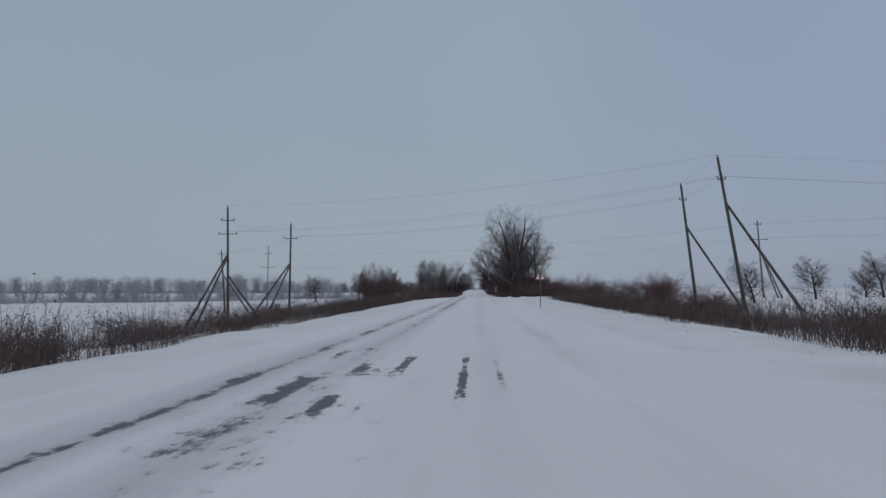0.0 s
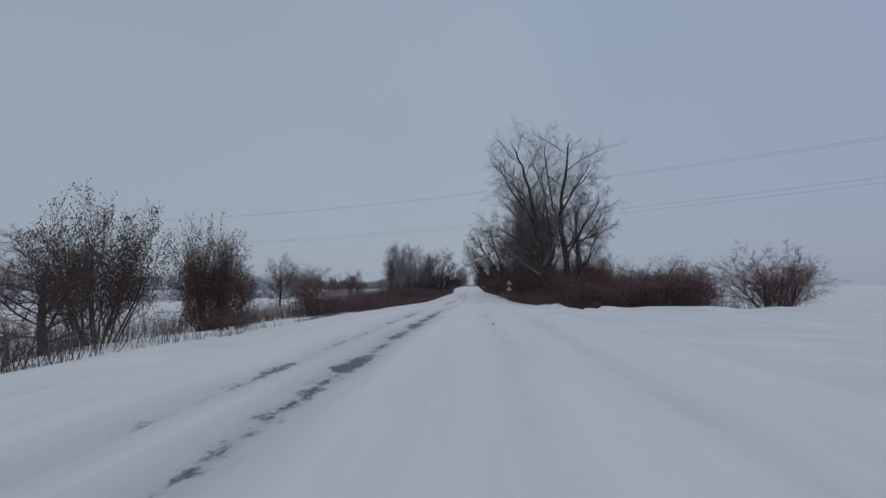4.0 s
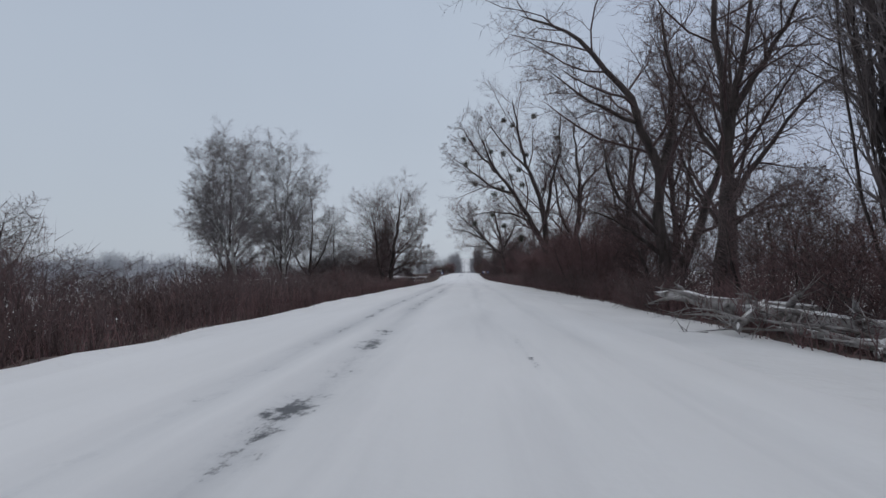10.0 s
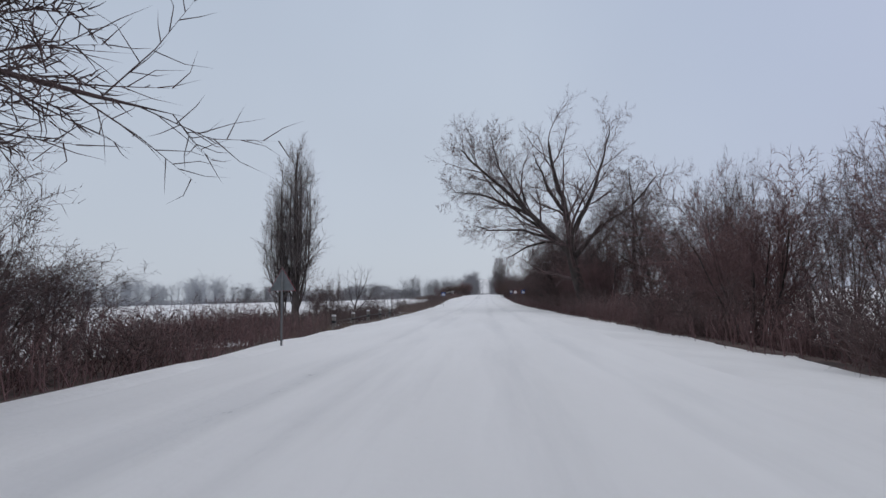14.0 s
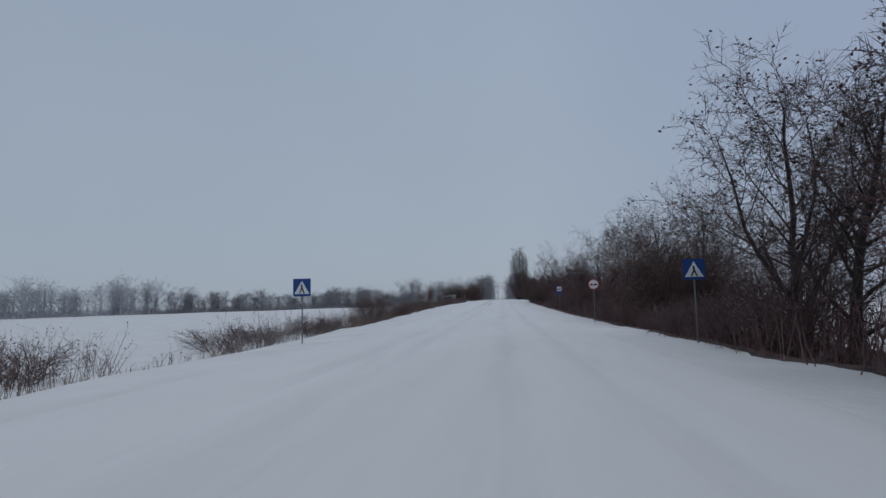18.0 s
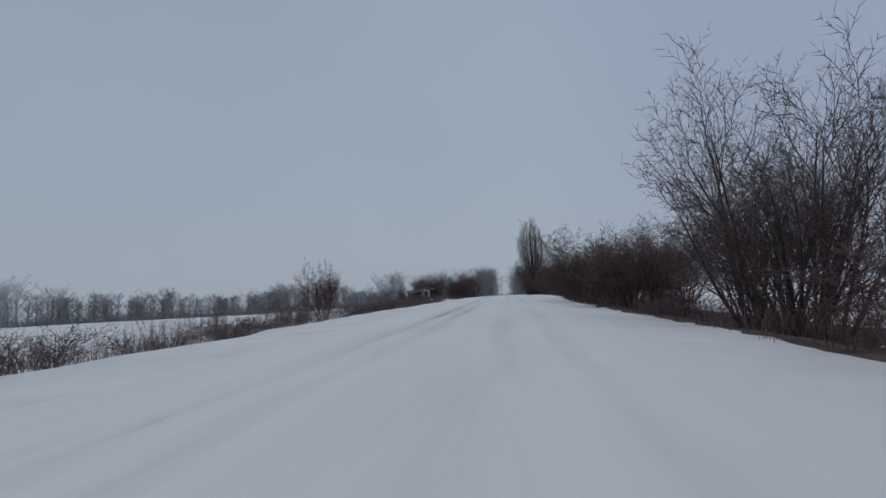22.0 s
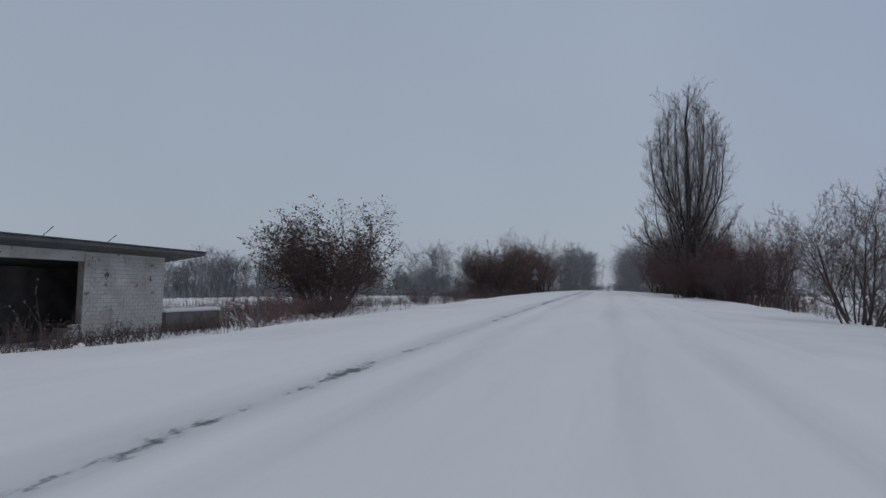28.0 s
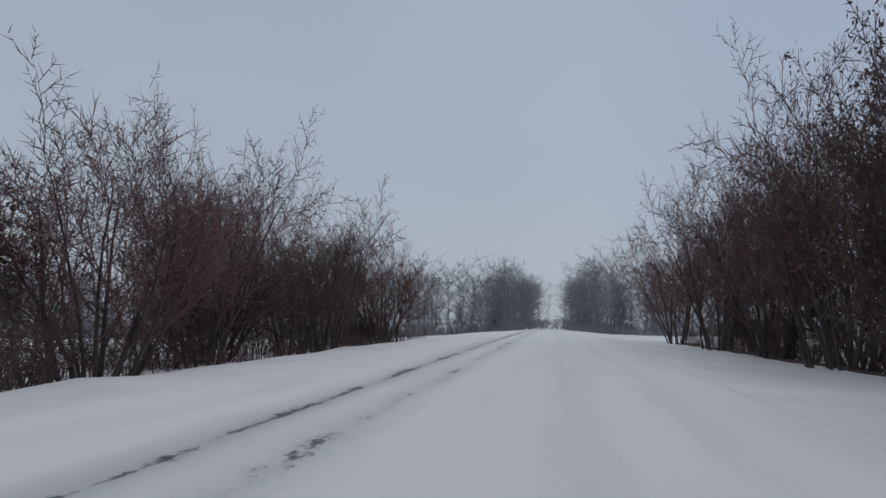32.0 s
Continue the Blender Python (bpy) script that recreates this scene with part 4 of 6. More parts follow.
plant(limbed_tree("willow_a", 53, (
    (0.20, ((0, 0, -0.3), (0.2, 0, 4.0), (0.4, 0, 8.0), (0.2, 0, 13.2))),
    (0.13, ((0.1, 0, 2.4), (1.8, 0.2, 5.5), (3.0, 0.3, 9.5))),
    (0.13, ((0.1, 0, 2.0), (-1.9, -0.2, 5.5), (-3.0, -0.3, 10.0))),
    (0.10, ((0.1, 0, 1.6), (2.6, -0.4, 3.6), (4.6, -0.6, 5.4)))), WEEPING, BARK, PALE_TWIG),
    "willow", "dense bare tree with a soft cloud of hanging twigs", "tree", "birches", [(-18.3, 262, 1.0, 1.0, 0), (-20.6, 259, 0.9, 1.0, 130), (-24.0, 252, 1.1, 1.0, 70), (-15.6, 264.5, 0.7, 0.8, 210)])
plant(limbed_tree("twin_tree", 61, (
    (0.42, ((0.3, 0, -0.3), (0.5, 0, 1.2), (1.0, 0, 6.8), (1.7, 0, 11.0), (1.9, 0, 15.0))),
    (0.33, ((-0.5, 0, -0.3), (-0.7, 0, 1.2), (-1.5, 0, 5.5), (-1.9, 0, 9.5), (-2.6, 0, 13.4))),
    (0.13, ((0.9, 0, 5.5), (3.0, 0.3, 7.5), (4.8, 0.5, 11.5))),
    (0.11, ((0.7, 0, 3.0), (3.4, -0.4, 4.2), (6.0, -0.6, 5.4)))), CRABBED, BARK, TWIG),
    "twin_trunk_tree", "dense bare tree with twin dark trunks on the verge", "tree", "", [(-11.1, 278.0, 0.92, 1.0, 0)])
plant(limbed_tree("sapling", 64, (
    (0.085, ((0, 0, -0.3), (0.1, 0, 1.6), (0.5, 0, 3.2), (0.9, 0, 5.7))),
    (0.06, ((0.05, 0, 1.1), (-0.5, 0, 2.6), (-0.9, 0.1, 5.0))),
    (0.05, ((0.1, 0, 0.9), (1.2, 0, 2.0), (2.4, 0.2, 3.5))),
    (0.05, ((0.2, 0, 1.8), (0.1, 0.3, 3.5), (-0.1, 0.4, 5.6))),
    (0.05, ((0.3, 0, 2.4), (1.2, -0.2, 3.8), (1.7, -0.3, 5.4)))), SPARSE, BARK, TWIG, step=0.6, wander=0.04),
    "sapling", "slender bare sapling forking above the rail", "tree", "saplings by the rail",
    [(-14.2, 336.7, 0.98, 1.0, 0), (-15.1, 333.2, 0.92, 0.3, 120), (-15.8, 332.0, 0.85, 0.26, 40), (-12.8, 349, 0.6, 0.35, 200), (-12.4, 351.5, 0.55, 0.3, 80)])
leafy_tree = limbed_tree("leafy_tree", 65, (
    (0.20, ((0, 0, -0.3), (0.2, 0, 3.5), (-0.2, 0, 7.0), (0.2, 0, 11.5))),
    (0.12, ((0.1, 0, 1.6), (-1.6, 0.3, 4.6), (-3.4, 0.5, 8.2))),
    (0.12, ((0.1, 0, 2.2), (1.6, -0.3, 5.4), (2.6, -0.5, 9.6))),
    (0.09, ((0.1, 0, 2.8), (-2.2, -0.8, 5.2), (-3.6, -1.2, 6.8))),
    (0.10, ((0.1, 0, 3.2), (0.4, 1.2, 6.5), (1.0, 2.0, 9.8)))), FORKED, BARK, TWIG, leaves=1500, leaf_size=0.07)
plant(leafy_tree, "leafy_tree", "bare tree with a few withered leaves above the thicket", "tree", "trees of the roadside belt",
      [(12.6, 430, 0.8, 0.85, 0), (15.0, 425.5, 0.9, 0.85, 120), (11.0, 379.7, 0.86, 1.0, 200), (13.8, 371, 1.2, 1.0, 300), (12.2, 366, 1.05, 1.0, 60), (12.4, 403, 0.74, 0.9, 150), (14.2, 398, 0.76, 0.9, 20)])
round_b = tree_meshes("round_tree_b", 63, ((0, 0, 0.04, 0.02, 9, 0.24),), ROUND, BARK, TWIG)
plant(round_b, "small_tree", "small round bare tree on the snowy field", "tree", "small bare trees",
      [(52, 92, 0.62, 0.8, 0), (66, 98, 0.7, 0.85, 90), (40, 86, 0.6, 0.85, 50), (84, 130, 0.8, 1.0, 130), (-22.1, 127.5, 0.58, 0.85, 10), (-40, 196, 1.0, 1.1, 200), (-27, 214, 0.6, 1.0, 40), (-33, 232, 0.8, 1.0, 300), (-60, 214, 0.95, 1.1, 70), (-16.6, 137, 0.5, 0.75, 90), (-15.0, 96, 0.42, 0.8, 45), (-21, 345, 0.4, 0.6, 0)])
plant(round_b, "small_tree", "dense dark bare tree crowding the roadside belt", "tree", "trees of the roadside belt",
      [(16.5, 570, 0.7, 0.8, 220), (11.3, 356, 1.3, 0.95, 170), (11.0, 367, 1.1, 0.9, 40), (13.4, 348, 1.25, 1.0, 100), (18.5, 342, 1.1, 1.1, 300), (15.6, 326, 1.2, 1.0, 75), (17.2, 350, 1.2, 1.1, 20), (20, 334, 1.0, 1.1, 130), (10.6, 376, 0.9, 0.8, 250)])
vase_leafy = tree_meshes("leafy_bush", 71, stems(71, 24, 1.0, 0.98, 5.7, 0.075), LEAFY, BARK, TWIG, leaves=10000, leaf_size=0.062, leaf=LEAF, solid=1, tree=False)
plant(vase_leafy, "leafy_bush", "spreading bush still holding withered brown leaves", "bush", "bushes with withered leaves",
      [(-17.1, 579, 1.08, 1.3, 0), (9.9, 480, 0.92, 0.95, 20), (9.6, 517, 0.95, 0.8, 130), (-17.4, 113.8, 1.12, 0.58, 130), (12.2, 634, 1.9, 1.05, 45), (-14.8, 628, 0.95, 0.95, 190), (-14.0, 641, 1.1, 1.0, 80), (15.0, 562, 0.6, 0.8, 10)])
leafy_b = tree_meshes("leafy_bush_b", 74, stems(74, 21, 1.2, 0.88, 6.1, 0.08), LEAFY, BARK, TWIG, leaves=8500, leaf_size=0.062, leaf=LEAF, solid=1, tree=False)
plant(leafy_b, "leafy_bush", "many-stemmed bush with scattered withered leaves", "bush", "bushes with withered leaves",
      [(-13.4, 616.5, 1.0, 1.0, 70), (9.0, 496, 1.05, 0.95, 250), (12.8, 507, 1.0, 0.9, 120), (10.4, 622, 1.1, 0.75, 0), (-18.8, 104.5, 1.05, 0.7, 10), (15.5, 513, 0.9, 0.9, 320), (14.6, 645, 1.6, 1.1, 165), (13.4, 557, 0.5, 0.8, 250), (11.0, 394, 0.9, 0.7, 33)])
dome = tree_meshes("dome_bush", 77, stems(77, 22, 1.5, 0.80, 8.4, 0.11, 0.28), VASE, BARK, TWIG, solid=1, tree=False)
plant(dome, "tall_bush", "great spreading bare bush with a rounded crown", "bush", "roadside thicket", [(11.6, 461, 1.14, 1.0, 0), (13.0, 437, 0.7, 0.8, 100), (12.4, 357, 1.15, 1.05, 90)])
vase_a = tree_meshes("tall_bush_a", 81, stems(81, 11, 1.1, 0.62, 6.3, 0.075), VASE, BARK, TWIG_RED, solid=1, tree=False)
vase_b = tree_meshes("tall_bush_b", 83, stems(83, 9, 1.2, 0.42, 7.1, 0.08), VASE, BARK, TWIG, solid=1, tree=False)
rng = random.Random(5)


def strip(n, y0, y1, x0, x1, s0, s1, w0=0.85, w1=1.15):
    """n places at random in a strip of ground."""
    return [(rng.uniform(x0, x1), y0 + (y1 - y0) * (k + rng.random()) / n, rng.uniform(s0, s1), rng.uniform(w0, w1), rng.uniform(0, 360)) for k in range(n)]


plant(vase_a, "tall_bush", "tall bare many-stemmed bush of the roadside thicket", "bush", "roadside thicket",
      strip(7, 121, 136, 11, 16, 0.38, 0.55) + strip(8, 122, 148, 16.5, 27, 0.5, 0.78) + strip(9, 152, 180, 13, 22, 0.75, 1.1) + strip(3, 200, 232, 11, 20, 0.5, 0.8) + strip(7, 236, 266, 9.8, 15, 0.7, 1.05) + strip(7, 276, 330, 10.5, 17, 0.75, 1.1) + strip(5, 340, 372, 11, 16, 0.9, 1.2)
      + strip(6, 384, 450, 10.5, 15, 0.45, 0.7) + [(-14.0, 128.7, 0.6, 0.9, 0), (-21.1, 126, 0.72, 0.85, 40), (12.2, 143, 0.6, 0.9, 60), (14.5, 148, 0.7, 0.9, 150), (12.6, 152, 0.8, 0.9, 220), (15.8, 156, 0.9, 0.9, 300), (7.9, 606.4, 0.62, 0.6, 80), (10.6, 607.2, 0.75, 0.8, 170), (14.2, 47, 0.42, 0.5, 10), (16.5, 52, 0.5, 0.55, 100), (13.6, 58, 0.36, 0.5, 200), (18.5, 61, 0.45, 0.6, 250), (15.2, 40, 0.34, 0.5, 310), (12.1, 441, 0.6, 0.8, 30), (14, 488, 0.9, 1.0, 60), (-16.3, 491.6, 0.74, 0.62, 30), (9.6, 611.2, 0.85, 0.8, 20), (12.2, 612.5, 0.9, 0.85, 120), (14.2, 611, 1.15, 0.8, 200), (16.0, 605, 1.15, 0.9, 290)]
      + [(-11.4, 631.6, 1.08, 1.05, 15), (-12.3, 638, 1.35, 1.05, 100), (-11.2, 648, 1.25, 1.0, 70), (-10.8, 657, 1.0, 0.95, 170), (10.1, 652, 1.35, 1.0, 260), (9.9, 662, 1.2, 0.95, 20), (10.6, 639, 1.5, 1.05, 300), (14.8, 628, 1.7, 1.0, 120), (11.2, 404, 0.7, 0.75, 20), (12.6, 445, 0.85, 0.9, 11), (11.0, 646, 1.45, 1.0, 10), (12.5, 625, 0.9, 0.9, 77), (-14.5, 90, 0.5, 0.7, 20)])
plant(vase_b, "tall_bush", "tall upright bare bush with dark stems", "bush", "roadside thicket",
      strip(8, 170, 236, 10.2, 18, 0.6, 1.0) + strip(4, 246, 262, 13, 18, 1.25, 1.6, 0.55, 0.75) + strip(10, 264, 332, 11.5, 18, 1.05, 1.45, 0.5, 0.7) + strip(3, 342, 374, 12, 18, 0.9, 1.2) + strip(4, 386, 424, 12, 17, 0.5, 0.8) + strip(3, 434, 450, 11.5, 15, 0.5, 0.7) + [(15.5, 470, 1.1, 1.0, 200)]
      + strip(3, 470, 498, 14, 18, 0.7, 0.9) + strip(8, 266, 290, -21, -13, 0.6, 0.9, 0.6, 0.8) + strip(4, 236, 262, -28, -15, 0.4, 0.6) + strip(4, 278, 300, -19, -13, 0.4, 0.7) + strip(3, 160, 240, -20, -11, 0.3, 0.5)
      + [(14.6, 541, 0.75, 0.7, 0), (10.4, 570, 0.66, 0.7, 40), (14.5, 580, 0.55, 0.8, 200), (13.6, 602, 0.6, 1.0, 260), (12.9, 614, 0.65, 1.0, 15), (11.4, 598, 0.5, 0.9, 130), (-12, 645, 0.8, 1, 0), (-15, 655, 0.85, 1, 90), (13.5, 655, 1.1, 1, 45)]
      + [(-12.2, 414, 0.34, 0.6, 0), (-12.9, 419, 0.36, 0.6, 99), (-12.4, 430, 0.25, 0.5, 180), (-13.4, 367, 0.3, 0.4, 10), (-12.2, 318, 0.45, 0.5, 50), (-14, 346, 0.35, 0.4, 200), (20, 83, 0.45, 0.4, 0), (22.5, 85, 0.4, 0.4, 90), (17.5, 86, 0.35, 0.4, 200), (26, 84, 0.45, 0.5, 300), (-20.6, 558.5, 0.5, 0.3, 0)])
shrub_a = tree_meshes("shrub_a", 91, stems(91, 22, 0.8, 0.7, 2.3, 0.022), SHRUB, TWIG, TWIG, solid=1, tree=False, bundle=True)
shrub_b = tree_meshes("shrub_b", 93, stems(93, 20, 1.0, 0.55, 2.6, 0.022), SHRUB, TWIG_RED, TWIG_RED, solid=1, tree=False, bundle=True)
plant(shrub_a, "shrub", "low dense bare shrub on the verge", "bush", "verge shrubs",
      strip(20, 12, 88, 11.5, 21, 0.35, 0.8) + strip(20, 128, 232, 8.6, 11, 0.6, 1.0) + strip(24, 232, 336, 8.8, 11, 0.8, 1.2) + strip(20, 338, 448, 8.5, 10.5, 0.7, 1.1) + strip(7, 450, 515, 8.8, 11, 0.4, 0.7)
      + strip(5, 555, 600, 12.5, 17, 0.6, 0.95) + strip(11, 598, 660, 11.6, 14, 0.9, 1.3)
      + strip(6, 100, 150, -18, -11, 0.45, 0.8) + strip(20, 150, 262, -13, -10.1, 0.6, 0.95) + strip(9, 262, 306, -13, -9.2, 0.5, 0.8) + strip(6, 560, 660, -20, -12, 0.4, 0.7) + strip(18, 440, 545, -16.5, -12, 0.3, 0.72) + strip(14, 345, 440, -15, -10.6, 0.3, 0.65) + strip(22, 8, 92, -16, -10, 0.25, 0.6) + strip(6, 316, 345, 9, 16, 1.0, 1.5) + strip(5, 628, 665, -14, -10.6, 0.8, 1.2) + strip(9, 611, 632, -16, -11.6, 0.7, 1.1))
plant(shrub_b, "shrub", "low reddish bare shrub on the verge", "bush", "verge shrubs",
      strip(5, 14, 88, 12, 17, 0.4, 0.6) + strip(9, 128, 232, 10, 15, 0.9, 1.3) + strip(9, 232, 336, 10.5, 15, 1.1, 1.5) + strip(9, 338, 448, 10.2, 15, 0.9, 1.4) + strip(5, 450, 515, 11.5, 15, 0.6, 0.9)
      + strip(6, 600, 660, 12.5, 18, 1.0, 1.4) + strip(10, 150, 262, -18, -11.5, 0.8, 1.2) + strip(6, 262, 306, -18, -12, 0.6, 1.0) + strip(4, 535, 552, -19, -12.5, 0.5, 0.8) + strip(3, 565, 574, -18, -13, 0.4, 0.6))


# ---- dead grass and leaf litter where the thickets keep the snow off ----
def litter(name, y0, y1, left, width, label):
    """A ragged strip of dead grass just above the ground, beyond the road's edge."""
    ys = [y0 + 1.0 * i for i in range(int(y1 - y0) + 1)]
    rows = []
    for y in ys:
        edge = table(EDGE_LEFT, y) if left else table(EDGE_RIGHT, y)
        rag = 0.35 * noise.noise((y * 0.7, 1.0, 8.0)) + 0.25 * noise.noise((y * 2.1, 4.0, 8.0))
        s = -1 if left else 1
        end = smoothstep(y0, y0 + 5, y) * (1 - smoothstep(y1 - 5, y1, y))
        x0 = edge + s * (0.5 + rag + 2.0 * (1 - end))
        rows.append([x0 + s * (width * end + 0.3) * u for u in (0, 0.05, 0.12, 0.22, 0.35, 0.5, 0.65, 0.8, 1.0)])
    verts = []
    for y, row in zip(ys, rows):
        for i, x in enumerate(row):
            lift = -0.05 if i in (0, len(row) - 1) else 0.05 + 0.05 * noise.noise((x * 1.7, y * 1.7, 2.0))
            verts.append((x, y, ground_z(x, y) + lift))
    w = len(rows[0])
    faces = [(j * w + i, j * w + i + 1, (j + 1) * w + i + 1, (j + 1) * w + i) for j in range(len(ys) - 1) for i in range(w - 1)]
    if left:
        faces = [f[::-1] for f in faces]
    return tagged(new(name, mesh_of(name, verts, faces, LITTER, True)), label, "dead grass", kind="stuff")


litter("leaf_litter", 136, 522, False, 9, "brown dead grass and leaves below the thicket")
litter("leaf_litter", 132, 300, True, 8, "brown dead grass and leaves below the thicket")
litter("leaf_litter", 303, 343, True, 4, "brown dead grass round the rail posts")
litter("leaf_litter", 598, 668, False, 3, "brown dead grass and leaves below the bushes")


# ---- dry weeds and grass on the verges ----
def weeds(name, seed, n, y0, y1, gap0, gap1, left, h0, h1, mat, label, fork=4):
    """Thin dry stalks with side shoots, set in loose clumps beyond the road's edge."""
    r = random.Random(seed)
    w = Wood()
    made = 0
    while made < n:
        cy = r.uniform(y0, y1)
        edge = table(EDGE_LEFT, cy) if left else table(EDGE_RIGHT, cy)
        g = gap0 + (gap1 - gap0) * r.random() ** 1.6
        cx = edge - g if left else edge + g
        if noise.noise((cx * 0.16, cy * 0.16, seed * 1.7)) < r.uniform(-0.25, 0.05):
            made += 2
            continue
        if not left and 88 < cy < 120:
            made += 1
            continue
        if left and 309 < cy < 339 and g < 3.4 and h1 > 1:
            made += 4
            continue
        clump, size = r.randint(5, 16), r.uniform(0.2, 0.7)
        tall = r.uniform(h0, h1)
        for _ in range(clump):
            x, y = cx + r.gauss(0, size), cy + r.gauss(0, size)
            if (x > edge - 0.3) if left else (x < edge + 0.3):
                continue
            p = Vector((x, y, on_ground(x, y) - 0.03))
            h = tall * r.uniform(0.3, 1.1)
            lean = Vector((r.gauss(0, 0.26), r.gauss(0, 0.26), 1))
            mid, top = p + lean * h * 0.55, p + lean * h + Vector((r.gauss(0, 0.08), r.gauss(0, 0.08), 0))
            w.add([p, mid, top], [0.009, 0.006, 0.004], 3)
            for _ in range(fork):
                u = r.uniform(0.35, 0.9)
                q = p.lerp(top, u)
                e = q + Vector((r.gauss(0, 0.16), r.gauss(0, 0.16), r.uniform(0.1, 0.32))) * h * 0.6
                w.add([q, e], [0.005, 0.003], 3)
                if r.random() < 0.6:
                    w.quad(e, r.uniform(0.015, 0.04), r)
        made += clump
    ob = new(name, w.mesh(name, mat))
    return tagged(ob, label, "dry weeds", kind="stuff")


weeds("dry_weeds", 1, 7600, 2, 100, 0.3, 9, True, 0.7, 1.9, WEED, "brown dry weeds standing out of the snowy verge")
weeds("dry_weeds", 2, 8000, 4, 92, 0.2, 10, False, 0.8, 2.2, WEED, "brown dry weeds standing out of the snowy verge")
weeds("dry_weeds", 14, 3000, 30, 135, 8, 60, True, 0.5, 1.3, WEED, "brown dry weeds scattered over the snowy field")
weeds("dry_grass", 3, 1800, 2, 104, 0.1, 4, True, 0.3, 0.7, REED, "straw-coloured dry grass on the verge", 0)
weeds("dry_grass", 4, 4200, 96, 310, 0.1, 2.0, True, 0.2, 0.6, WEED, "dry brown grass along the road's edge", 0)
weeds("dry_grass", 5, 6000, 124, 520, 0.1, 1.6, False, 0.2, 0.6, WEED, "dry brown grass along the road's edge", 0)


def thicket(name, seed, n, y0, y1, gap0, gap1, left, h0, h1, mat, label, clear=None):
    """Close-set thin stems with side twigs, too many to count. clear: y, y and the width kept free along a rail."""
    r = random.Random(seed)
    w = Wood()
    for _ in range(n):
        y = r.uniform(y0, y1)
        edge = table(EDGE_LEFT, y) if left else table(EDGE_RIGHT, y)
        u = r.random()
        g = gap0 + (gap1 - gap0) * u
        x = edge - g if left else edge + g
        if clear and clear[0] < y < clear[1] and g < clear[2]:
            continue
        h = r.uniform(h0, h1) * (0.55 + 0.5 * min(1.0, u * 2.2)) * (0.75 + 0.6 * noise.noise((x * 0.2, y * 0.22, 6.0)))
        h = max(h, 0.4)
        p = Vector((x, y, on_ground(x, y) - 0.05))
        lean = Vector((r.gauss(0, 0.2), r.gauss(0, 0.2), 1))
        top = p + lean * h
        mid = p.lerp(top, 0.5) + Vector((r.gauss(0, 0.08), r.gauss(0, 0.08), 0))
        w.add([p, mid, top], [0.016, 0.011, 0.006], 3)
        for k in range(5):
            q = p.lerp(top, r.uniform(0.15, 0.95))
            w.add([q, q + Vector((r.gauss(0, 0.28), r.gauss(0, 0.28), r.uniform(0.1, 0.5))) * h * 0.4], [0.010, 0.006], 3)
    return tagged(new(name, w.mesh(name, mat)), label, "thicket", kind="stuff")


thicket("thicket", 6, 8200, 132, 304, 0.4, 9, True, 1.6, 2.6, TWIG_RED, "close brown thicket of thin stems along the road", (169, 182, 2.7))
thicket("thicket", 20, 3000, 181, 262, 0.9, 8, True, 2.6, 4.0, TWIG, "tall dark scrub behind the low rail")
thicket("thicket", 7, 9600, 138, 335, 0.4, 8, False, 1.8, 3.2, TWIG_RED, "close brown thicket of thin stems along the road")
thicket("thicket", 8, 3300, 335, 418, 0.4, 8, False, 1.8, 3.2, TWIG_RED, "close brown thicket of thin stems along the road")
thicket("thicket", 21, 2100, 418, 522, 0.5, 8, False, 0.9, 2.0, TWIG_RED, "low brown thicket at the foot of the bushes")
thicket("thicket", 9, 1900, 596, 668, 1.0, 7, False, 1.4, 3.0, TWIG_RED, "close brown thicket of thin stems below the bushes")
thicket("thicket", 10, 2000, 609, 668, 2.0, 8, True, 1.3, 3.0, TWIG_RED, "close brown thicket of thin stems below the bushes")
thicket("thicket", 11, 4400, 300, 348, 2.6, 10, True, 1.0, 2.0, TWIG, "low dark thicket below the pipe rail", (309, 341, 3.4))
thicket("thicket", 22, 1500, 304, 346, 9, 24, True, 0.9, 1.8, TWIG, "dark scrub on the low ground behind the rail")
thicket("thicket", 14, 5000, 120, 262, 8, 30, True, 1.4, 2.8, WEED, "wide brown scrub over the low field")
thicket("thicket", 17, 1000, 8, 88, 1.4, 10, False, 0.9, 2.2, TWIG_RED, "rough brown brush on the snowy verge")
thicket("thicket", 18, 450, 4, 100, 1.4, 9, True, 0.8, 1.7, TWIG_RED, "rough brown brush on the snowy verge")
thicket("thicket", 12, 1300, 118, 140, 2.0, 16, False, 1.2, 2.8, TWIG, "dark thicket behind the snowy bank")
thicket("thicket", 15, 2600, 540, 604, 6.5, 26, True, 1.0, 2.3, WEED, "dull brown scrub round the shelter")
thicket("thicket", 16, 420, 556.5, 565, 4.0, 5.7, True, 0.4, 1.0, TWIG, "dark brushwood heaped against the shelter wall")
weeds("dry_weeds", 8, 9500, 300, 548, 0.5, 9, True, 0.7, 2.0, WEED, "dry weeds between the road and the white field")
thicket("thicket", 19, 700, 547, 554.0, 4.4, 8.4, True, 1.7, 3.0, TWIG, "brown brush before the shelter")
weeds("dry_grass", 9, 2200, 300, 545, 0.2, 3, True, 0.25, 0.6, REED, "straw-coloured dry grass on the verge", 0)
weeds("dry_weeds", 10, 2600, 540, 665, 0.8, 10, True, 0.4, 1.4, WEED, "dry weeds round the shelter and the bushes")
weeds("dry_weeds", 11, 2200, 545, 665, 0.8, 8, False, 0.4, 1.2, WEED, "dry weeds at the foot of the bushes")


